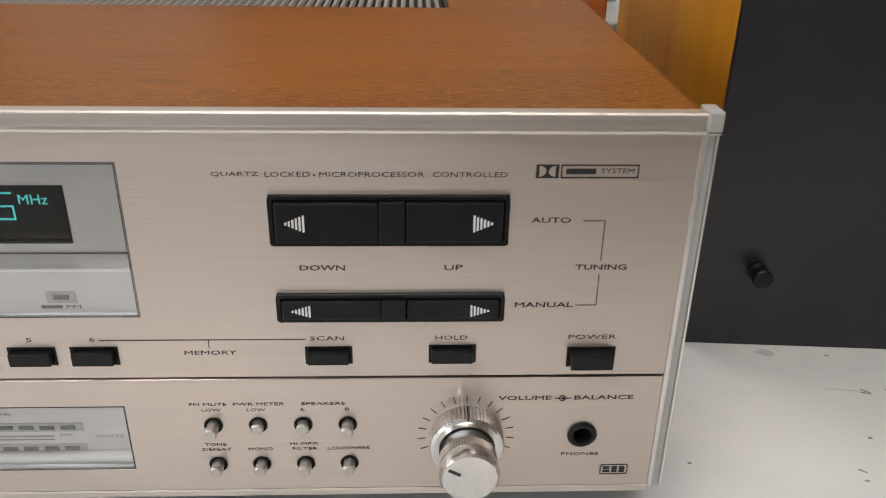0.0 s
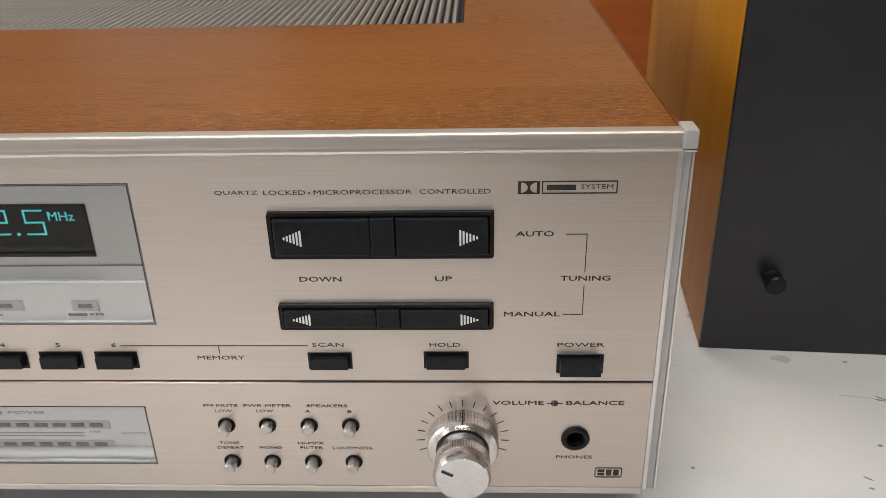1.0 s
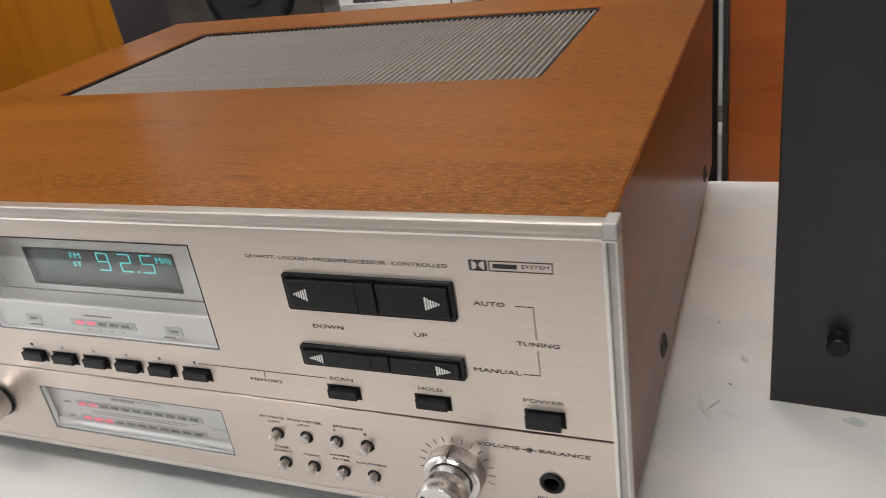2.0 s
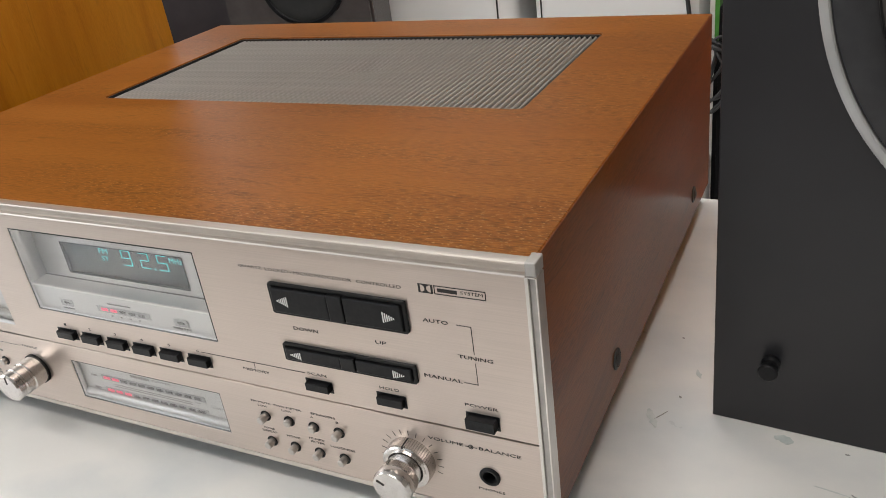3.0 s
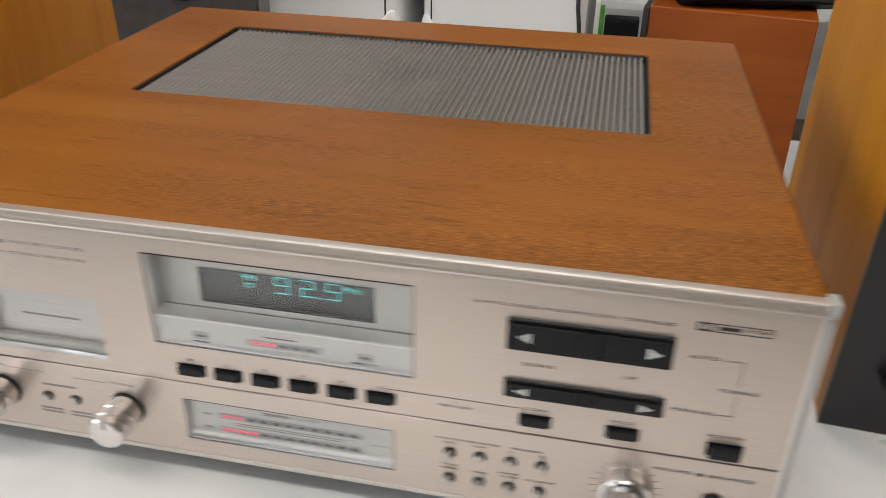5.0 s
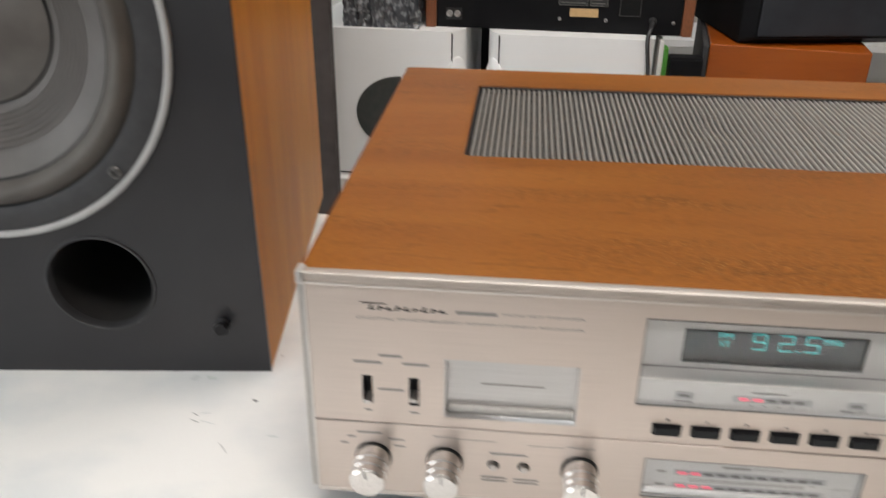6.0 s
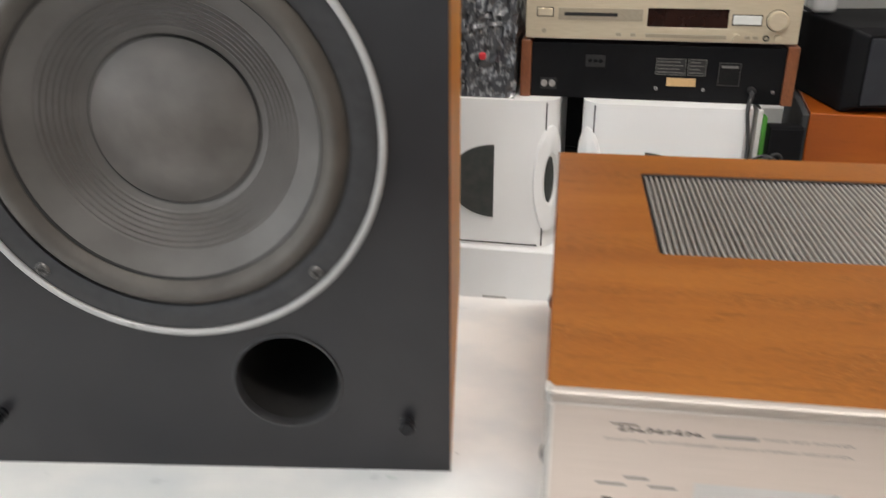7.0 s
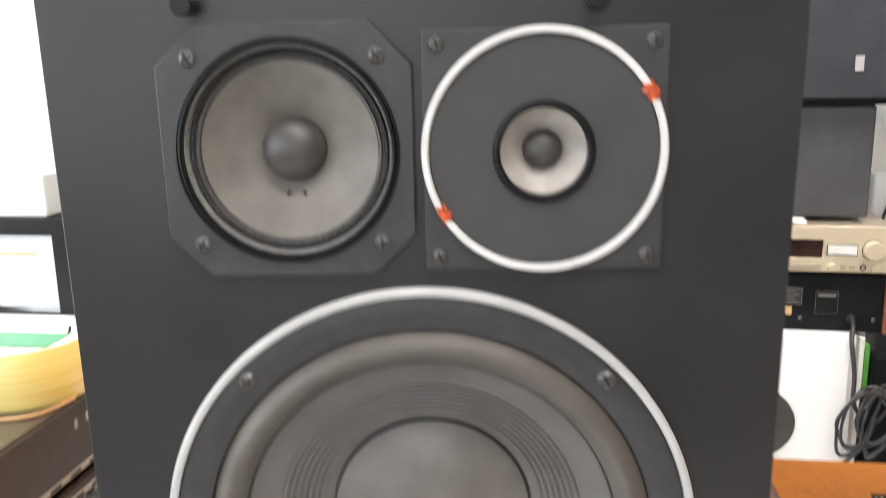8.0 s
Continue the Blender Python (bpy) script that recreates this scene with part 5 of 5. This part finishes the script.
part("body", boxed(-0.214, 0.0, 0.0, 0.214, 0.26, 0.096), BLACK_METAL, tape_deck, "black enamelled steel body", False, 0.001)
for x0, x1 in ((-0.233, -0.2142), (0.2142, 0.233)):
    part("cheek", boxed(x0, -0.006, -0.0, x1, 0.27, 0.100), CHEEK, tape_deck, "reddish wooden cheek", False, 0.002)
part("socket_plate", boxed(-0.197, -0.0012, 0.014, -0.168, 0.0, 0.034), LABEL_GREY, tape_deck)
for x in (-0.190, -0.176):
    part("socket", lathe([(0.0055, 0), (0.0055, 0.006), (0.0032, 0.006), (0.0032, 0.002), (0, 0.002)], 20, (x, -0.0012, 0.025)), SILVER, tape_deck, "silver phono socket", True)
part("multi_socket", plate(rect(-0.119, 0.056, -0.085, 0.076), [circle(-0.111, 0.066, 0.004, 12), circle(-0.102, 0.066, 0.004, 12), circle(-0.093, 0.066, 0.004, 12)], -0.0015, 0.0), LABEL_GREY, tape_deck)
for a, b in ((0.002, 0.052), (0.056, 0.086)):
    pl = part("rating_plate", boxed(a, -0.001, 0.046, b, 0, 0.074), LABEL_GREY, tape_deck, "printed rating plate")
    part("plate_outline", plate(rect(a, 0.046, b, 0.074), [rect(a + 0.0007, 0.0467, b - 0.0007, 0.0733)], -0.0014, -0.001), PRINT_DIM, pl)
    for k in range(4):
        part("print_bar", boxed(a + 0.003, -0.0014, 0.050 + k * 0.006, b - 0.004 - 0.006 * (k % 2), -0.001, 0.0512 + k * 0.006), PRINT_DIM, pl)
part("paper_label", boxed(0.022, -0.0012, 0.027, 0.071, 0, 0.041), LABEL_TAN, tape_deck, "tan paper label")
vs = part("voltage_cover", boxed(0.107, -0.002, 0.031, 0.143, 0, 0.070), BEZEL, tape_deck, "black voltage selector cover", False, 0.001)
part("cover_frame", plate(rect(0.107, 0.031, 0.143, 0.070), [rect(0.1078, 0.0318, 0.1422, 0.0692)], -0.0026, -0.002), PRINT_FAINT, vs)
part("cover_label", boxed(0.111, -0.0026, 0.061, 0.139, -0.002, 0.065), PRINT_DIM, vs)
part("cord_grommet", lathe([(0.007, 0), (0.007, 0.006), (0.004, 0.012), (0, 0.012)], 16, (0.165, 0, 0.024)), RUBBER, tape_deck, "", True)
for x in (0.005, 0.085, 0.200):
    slotted_screw(x, 0.0, 0.022, 0.003, tape_deck, SILVER)

cd = thing("gold_player", "champagne gold disc player with a smoked display", "disc player", ROW @ pose(0.163, 1.140, 0.1404))
part("body", boxed(-0.224, 0.002, 0.006, 0.224, 0.27, 0.080), GOLD_DARK, cd, "dull metal body", False, 0.001)
front = part("front_panel", plate(rect(-0.226, 0.004, 0.226, 0.081, 0.003), [rect(-0.020, 0.027, 0.112, 0.058)], -0.006, 0.002, False, 0.001), GOLD, cd, "champagne gold front")
part("display", boxed(-0.020, -0.003, 0.027, 0.112, 0.001, 0.058), BROWN_SMOKE, front, "smoked brown display")
tray = part("disc_slot", boxed(-0.170, -0.0078, 0.036, -0.028, -0.006, 0.056), GOLD_DARK, front, "recessed disc slot")
part("slot_gap", boxed(-0.160, -0.0084, 0.043, -0.070, -0.0078, 0.049), DARK, tray)
part("key_gap", boxed(-0.2075, -0.0066, 0.0405, -0.1785, -0.006, 0.0565), DARK, front)
part("key_gap", boxed(0.1175, -0.0066, 0.0325, 0.1655, -0.006, 0.0505), DARK, front)
part("dial_gap", lathe([(0.0178, 0), (0.0178, 0.0006), (0, 0.0006)], 32, (0.189, -0.006, 0.042)), DARK, front)
part("power_key", boxed(-0.206, -0.009, 0.042, -0.180, -0.006, 0.055), GOLD, front, "", False, 0.0012)
part("play_key", boxed(0.119, -0.009, 0.034, 0.164, -0.006, 0.049), PALE_BOX, front, "pale play key", False, 0.0012)
part("jog_dial", lathe([(0.0165, 0), (0.0165, 0.010), (0.0145, 0.013), (0, 0.013)], 40, (0.189, -0.006, 0.042)), GOLD, front, "round gold dial", True)
for x in (0.127, 0.193):
    part("small_knob", lathe([(0.0068, 0), (0.0062, 0.010), (0, 0.010)], 20, (x, -0.006, 0.013)), GOLD, front, "", True)
for x in (0.145, 0.158, -0.066, -0.042):
    part("small_key", boxed(x - 0.004, -0.008, 0.011, x + 0.004, -0.006, 0.016), GOLD_DARK, front)
part("headphone_socket", lathe([(0.005, 0), (0.005, 0.002), (0.003, 0.002), (0.003, -0.002), (0, -0.002)], 20, (0.175, -0.006, 0.013)), BEZEL, front, "", True)
part("button_bar", boxed(-0.021, -0.0078, 0.010, 0.111, -0.006, 0.016), GOLD_DARK, front)
part("badge", lathe([(0.004, 0), (0.004, 0.0006), (0, 0.0006)], 16, (-0.194, -0.006, 0.017)), GOLD_DARK, front, "", True)
for x in (-0.19, 0.19):
    part("foot", upright(lathe([(0.014, 0), (0.015, 0.005), (0, 0.005)], 20)), RUBBER, cd, "", True).location = (x, 0.03, 0.0)
for x in (-0.19, 0.19):
    part("foot", upright(lathe([(0.014, 0), (0.015, 0.005), (0, 0.005)], 20)), RUBBER, cd, "", True).location = (x, 0.22, 0.0)

sheet = boxed(0.055, 1.150, 0.2216, 0.250, 1.330, 0.2256)
bmesh.ops.subdivide_edges(sheet, edges=sheet.edges, cuts=6, use_grid_fill=True)
for v in sheet.verts:
    v.co.z += 0.004 * math.sin(v.co.x * 40) ** 2
paper = part("paper_sheaf", sheet, PAPER, None)
paper.matrix_basis = ROW
tagged(paper, "small white paper sheaf on the gold player", "paper")

grey_box = thing("grey_speaker", "charcoal cloth-fronted speaker on the gold player", "speaker", ROW @ pose(0.222, 1.180, 0.2275))
part("cabinet", boxed(-0.180, 0.012, 0, 0.131, 0.20, 0.188), BLACK_METAL, grey_box, "", False, 0.003)
part("grille_cloth", boxed(-0.179, 0.0, 0.001, 0.130, 0.012, 0.187), CLOTH_GREY, grey_box, "charcoal grille cloth", False, 0.004)
slim_box = part("slim_carton", boxed(0.012, 1.184, 0.2218, 0.039, 1.300, 0.330), WHITE_PLASTIC, None, "", False, 0.002)
slim_box.matrix_basis = ROW
tagged(slim_box, "slim white carton standing beside the charcoal speaker", "box")
for x, w, mark in ((0.130, 0.115, 0), (0.365, 0.325, 1)):
    bb = thing("black_speaker_box", "small black boxed speaker high on the stack", "speaker", ROW @ pose(x, 1.160, 0.4158), "black boxes on top of the stack")
    part("cabinet", boxed(-w / 2, 0.010, 0, w / 2, 0.22, 0.20), BLACK_METAL, bb, "", False, 0.003)
    part("grille_cloth", boxed(-w / 2 + 0.004, 0.0, 0.010, w / 2 - 0.004, 0.010, 0.196), CLOTH_NAVY, bb, "navy-black front", False, 0.003)
    if mark:
        part("front_badge", boxed(-0.058, -0.002, 0.054, -0.045, 0.0, 0.078), LED_STRIP, bb, "small pale badge")

# plastic-wrapped bundle beside the deck
bm = boxed(-0.217, 1.112, 0.0402, -0.078, 1.35, 0.300)
bmesh.ops.subdivide_edges(bm, edges=bm.edges, cuts=44, use_grid_fill=True)
for v in bm.verts:
    c = v.co + 0.03 * noise.noise_vector(v.co * 9)
    f = 0.014 * abs(noise.noise(Vector((c.x * 60, c.y * 30, c.z * 22)))) + 0.010 * abs(noise.noise(Vector((c.x * 34 + c.z * 50, 5, c.z * 40 - c.x * 30)))) - 0.004
    if v.co.z > 0.045:
        v.co += Vector((f * 0.4, f, f * 0.4))
package = thing("wrapped_package", "dark package wrapped in crinkled shiny plastic", "package", ROW @ pose(-0.2115, 1.112, 0.0402))
part("wrapping", bm, WRAP, package, "crinkled shiny plastic film", True).matrix_parent_inverse = pose(-0.2115, 1.112, 0.0402).inverted()
part("carton", boxed(0.004, 0.02, 0.006, 0.124, 0.225, 0.245), DARK, package, "dark carton inside the film")
tag = part("red_tag", boxed(-0.141, 1.104, 0.108, -0.129, 1.118, 0.120), RED_PLASTIC, None, "", False, 0.003)
tag.matrix_basis = ROW
tagged(tag, "small red plastic tag on the wrapped bundle", "tag")

# black speaker standing behind the pair's left-hand cabinet
def driver_box(m, label, w, h, d, veneer=None, group="", drivers=((0.0, 0.16, 0.09), (0.0, 0.36, 0.045))):
    db = thing("bench_speaker", label, "speaker", m, group)
    part("cabinet", boxed(-w / 2, 0.010, 0, w / 2, d, h), veneer or BLACK_METAL, db, "", False, 0.002)
    part("baffle", boxed(-w / 2 + 0.004, 0.0, 0.004, w / 2 - 0.004, 0.010, h - 0.004), veneer or BLACK_METAL, db, "black baffle", False, 0.001)
    for x, z, r in drivers:
        rim = part("driver_rim", lathe([(r, 0), (r, 0.004), (r * 0.92, 0.005), (r * 0.88, 0.001)], 48, (x, 0, z)), BLACK_METAL, db, "dark driver rim", True)
        part("driver_cone", lathe([(r * 0.9, 0.002), (r * 0.8, 0.004), (r * 0.7, 0.002), (r * 0.36, 0.0008), (r * 0.3, 0.006), (0, 0.010)], 48, (x, 0, z)), DARK, rim, "dark cone", True)
    return db


driver_box(pose(-0.377, 1.052, Z_BENCH, 0, 0, 12), "tall slim black speaker on the bench behind the large loudspeaker", 0.30, 0.948, 0.11, GLOSSY_BLACK, "", ((0.02, 0.558, 0.085), (0.02, 0.798, 0.045)))
driver_box(pose(-0.72, 1.10, Z_BENCH, 0, 0, 6), "wide plum-black speaker on the bench in shade", 0.34, 0.908, 0.27, PLUM, "", ((-0.06, 0.728, 0.05),))
# added box: keeps the gap between the white speakers dark
driver_box(pose(0.02, 1.560, Z_BENCH), "black speaker box added to darken the gap between the white speakers", 0.30, 0.45, 0.25, None, "", ((0.0, 0.22, 0.08),))

# orange-veneer speaker turned sideways, black front towards the white speakers
os_ = thing("orange_speaker", "orange-veneer speaker turned sideways on the bench", "speaker", pose(0.442, 1.229, Z_BENCH, 0, 0, -8))
part("cabinet", boxed(0.012, 0.0, 0.0, 0.293, 0.32, 0.476), ORANGE_WOOD, os_, "orange veneer cabinet", False, 0.002)
part("grille_cloth", boxed(0.0, 0.004, 0.004, 0.0118, 0.316, 0.472), CLOTH_GREY, os_, "charcoal grille cloth", False, 0.003)

nv = thing("navy_speaker", "navy-black cloth speaker sitting on the orange-veneer one", "speaker", pose(0.508, 1.215, 0.0084, 0, 0, 9) @ Matrix.Scale(1.066, 4))
part("cabinet", boxed(0.0, 0.020, 0.0, 0.30, 0.270, 0.142), MATT_BLACK, nv, "matt black cabinet", False, 0.004)
bm = bmesh.new()
inner, outer = rect(0.020, 0.012, 0.284, 0.132, 0.006), rect(0.002, 0.002, 0.298, 0.141, 0.006)
lo, hi = [bm.verts.new((x, 0.020, z)) for x, z in outer], [bm.verts.new((x, 0.002, z)) for x, z in inner]
for i in range(len(outer)):
    j = (i + 1) % len(outer)
    bm.faces.new((lo[i], lo[j], hi[j], hi[i]))
bm.faces.new(hi), bm.faces.new(lo[::-1])
part("front_frame", bm, BLACK_METAL, nv, "chamfered front frame")
part("grille_cloth", boxed(0.024, -0.002, 0.016, 0.280, 0.002, 0.128), CLOTH_NAVY, nv, "navy-black grille cloth", False, 0.003)

folder = thing("card_folder", "upright green card folder with a white sheet and an added black part", "folder", pose(0.366, 1.206, Z_BENCH))
part("green_cover", boxed(0.0015, 0.0, 0.3902, 0.0095, 0.030, 0.470), GREEN, folder, "green card cover", False, 0.001)
# black lower part is added so that the gap beside it stays dark
part("added_dark_part", boxed(0.0015, 0.0, 0.0, 0.0095, 0.030, 0.390), MATT_BLACK, folder, "black lower part added to keep the gap dark", False, 0.001)
part("white_sheet", boxed(-0.0075, 0.004, 0.0, 0.0012, 0.060, 0.482), PAPER, folder, "white sheet", False, 0.001)

bc = thing("black_case", "slim black case standing beside the orange-veneer speaker", "case", pose(0.4050, 1.184, Z_BENCH) @ Matrix.Scale(1.05, 4))
part("body", boxed(-0.0265, 0.004, 0.0, 0.0310, 0.034, 0.436), BLACK_METAL, bc, "", False, 0.003)
part("front_panel", boxed(-0.0255, 0.0, 0.004, 0.0300, 0.004, 0.432), MATT_BLACK, bc, "black front", False, 0.001)

# white plug adaptor lying on the navy speaker
ad = thing("plug_adaptor", "white plastic plug adaptor with a black lead", "adaptor", pose(0.478, 1.42, 0.1605))
part("body", boxed(0.0, 0.0, 0.0, 0.050, 0.05, 0.125), WHITE_PLASTIC, ad, "white rounded body", True, 0.012, 4)
part("plug", boxed(-0.044, 0.010, 0.034, -0.0005, 0.05, 0.120), WHITE_PLASTIC, ad, "white plug block", True, 0.008, 3)
tube([(-0.010, 0.006, 0.118), (-0.014, -0.014, 0.085), (-0.026, -0.018, 0.052), (-0.030, -0.010, 0.030), (-0.020, 0.004, 0.012), (0.0, 0.006, 0.004)], 0.0028, CABLE, "lead", ad)

# mains cord with its coil
cord = thing("mains_cord", "grey-black mains cord hanging in a loose coil", "cable", ROW @ pose(0.345, 1.085, -0.090))
tube([(-0.017, 0.052, 0.154), (-0.019, 0.020, 0.152), (-0.030, 0.004, 0.140), (-0.022, 0.0, 0.100), (-0.017, -0.002, 0.050), (-0.022, -0.003, 0.02), (0.0, -0.005, 0.0)], 0.0036, CABLE, "cord", cord)
rnd = random.Random(5)
loops = []
for i in range(70):
    a = i * 0.62
    loops.append((0.004 + (0.030 + rnd.uniform(-0.010, 0.010)) * math.cos(a) + 0.02 * math.sin(i * 0.3), -0.010 + rnd.uniform(-0.008, 0.008), 0.0 + (0.058 + rnd.uniform(-0.018, 0.014)) * math.sin(a + 0.4)))
tube(loops, 0.0026, CABLE, "coil", cord)
tube([(0.0, -0.008, -0.05), (-0.02, -0.01, -0.07), (-0.040, -0.008, -0.088), (-0.045, -0.006, -0.125), (-0.044, -0.004, -0.150)], 0.0034, CABLE, "tail", cord)

# shelf with pale stock, far behind on the wall
shelf = thing("wall_shelf", "white shelves with pale boxes behind the bench", "shelf", pose(0.95, 2.55, 0))
for z in (-0.30, 0.10, 0.48, 0.86):
    part("shelf_board", boxed(-0.75, 0, z, 1.2, 0.30, z + 0.022), WHITE_PLASTIC, shelf)
for x in (-0.75, 0.2, 1.178):
    part("shelf_upright", boxed(x, 0.28, Z_FLOOR, x + 0.022, 0.302, 1.2), WHITE_PLASTIC, shelf)
rnd = random.Random(11)
for z in (0.122, 0.502):
    x = 0.22
    while x < 2.0:
        w, h = rnd.uniform(0.07, 0.16), rnd.uniform(0.10, 0.24)
        tagged(part("stock_box", boxed(x, 2.60, z, x + w, 2.80, z + h), rnd.choice((PALE_BOX, PAPER, GREEN, PALE_BOX, CAP_GREY)), None, "", False, 0.003), "small boxed stock on the white shelf", "box", "boxes on the shelf")
        x += w + rnd.uniform(0.01, 0.05)

# ---------- left end of the counter: black components, tape ----------
def black_component(z, h, label, strip):
    bc = thing("black_component", label, "hi-fi component", pose(-0.590, 0.315, z, 0, 0, 90), "black components on the counter")
    part("body", boxed(-0.215, 0.004, 0.0, 0.215, 0.30, h), GLOSSY_BLACK, bc, "glossy brown-black steel body", False, 0.0015)
    part("front_panel", boxed(-0.216, 0.0, 0.002, 0.216, 0.004, h - 0.002), BROWN_FRONT, bc, "black front panel", False, 0.0008)
    part("light_strip", boxed(-0.212, -0.0014, strip, 0.212, 0.0, strip + 0.005), CAP_GREY, bc, "dull metal strip", False, 0.0005)
    for i in range(14):
        part("strip_slot", boxed(-0.20 + i * 0.029, -0.0018, strip + 0.0012, -0.185 + i * 0.029, -0.0014, strip + 0.0036), DARK, bc)
    if strip > 0.02:
        for i in range(11):
            part("small_key", boxed(-0.20 + i * 0.036, -0.0045, strip - 0.020, -0.172 + i * 0.036, 0.0, strip - 0.005), CAP_DARK, bc, "", False, 0.0012)
        part("lower_ledge", boxed(-0.212, -0.007, strip - 0.028, 0.212, 0.0, strip - 0.023), CAP_DARK, bc, "grey ledge under the keys", False, 0.001)
    for x in (0.018, 0.036):
        part("small_mark", boxed(x, -0.001, h - 0.022, x + 0.004, 0.0, h - 0.015), LED_STRIP, bc, "small pale mark")
    for x in (-0.18, 0.18):
        for y in (0.03, 0.26):
            part("foot", upright(lathe([(0.014, -0.006), (0.014, 0.0005), (0, 0.0005)], 16)), RUBBER, bc, "", True).location = (x, y, 0)
    return bc


black_component(0.006, 0.140, "black hi-fi component with grey keys on the counter", 0.128)
black_component(0.1525, 0.066, "slim glossy black hi-fi component stacked on another", 0.004)

roll = thing("tape_roll", "roll of yellow packing tape with a green label", "tape roll", pose(-0.650, 0.365, 0.2185))
part("tape", upright(lathe([(0.040, 0), (0.056, 0), (0.057, 0.002), (0.057, 0.048), (0.056, 0.050), (0.040, 0.050), (0.040, 0)], 64)), YELLOW, roll, "yellow wound tape", True)
part("core", upright(lathe([(0.0398, 0.0), (0.0398, 0.051), (0.037, 0.051), (0.037, 0.0)], 48)), PAPER, roll, "white card core", True)
part("wrapper_label", upright(lathe([(0.055, 0.0502), (0.055, 0.0510), (0, 0.0510)], 48)), PAPER, roll, "white label disc", True)
part("green_label", boxed(-0.030, -0.034, 0.0512, 0.044, 0.006, 0.0518), GREEN_LABEL, roll, "green label block")
tube([(-0.594, 0.345, 0.2200), (-0.597, 0.305, 0.2205), (-0.62, 0.295, 0.2202), (-0.66, 0.285, 0.2202), (-0.72, 0.28, 0.2202)], 0.0015, LABEL_TAN, "loose_cord", roll).matrix_parent_inverse = roll.matrix_basis.inverted()

# things in front of the bright side window
side_table = thing("side_table", "pale side table under the bright window", "table")
part("tabletop", boxed(-1.9, 0.85, -0.006, -0.90, 1.75, 0.024), WHITE_PLASTIC, side_table, "", False, 0.003)
for x in (-1.85, -0.98):
    for y in (0.90, 1.66):
        part("leg", boxed(x, y, Z_FLOOR, x + 0.04, y + 0.04, -0.006), WHITE_PLASTIC, side_table)
mon = thing("black_frame_stand", "black framed stand holding a printed white sheet", "stand", pose(-1.245, 1.20, 0.024))
part("frame", plate(rect(-0.20, 0.0, 0.110, 0.198, 0.008), [rect(-0.185, 0.005, 0.070, 0.164)], 0.0, 0.14, False, 0.002), BEZEL, mon, "black frame")
sh = part("sheet", boxed(-0.19, 0.022, 0.010, 0.073, 0.026, 0.178), SHEET, mon, "printed white sheet")
for i in range(5):
    part("print_bar", boxed(-0.15, 0.0212, 0.040 + i * 0.026, 0.04 - 0.02 * (i % 2), 0.022, 0.046 + i * 0.026), LABEL_TAN if i == 3 else PAPER, sh)
tagged(part("pale_box", boxed(-1.44, 1.21, 0.2225, -1.185, 1.335, 0.308), PALE_BOX, None, "", False, 0.006), "pale grey plastic box on the black stand", "box")
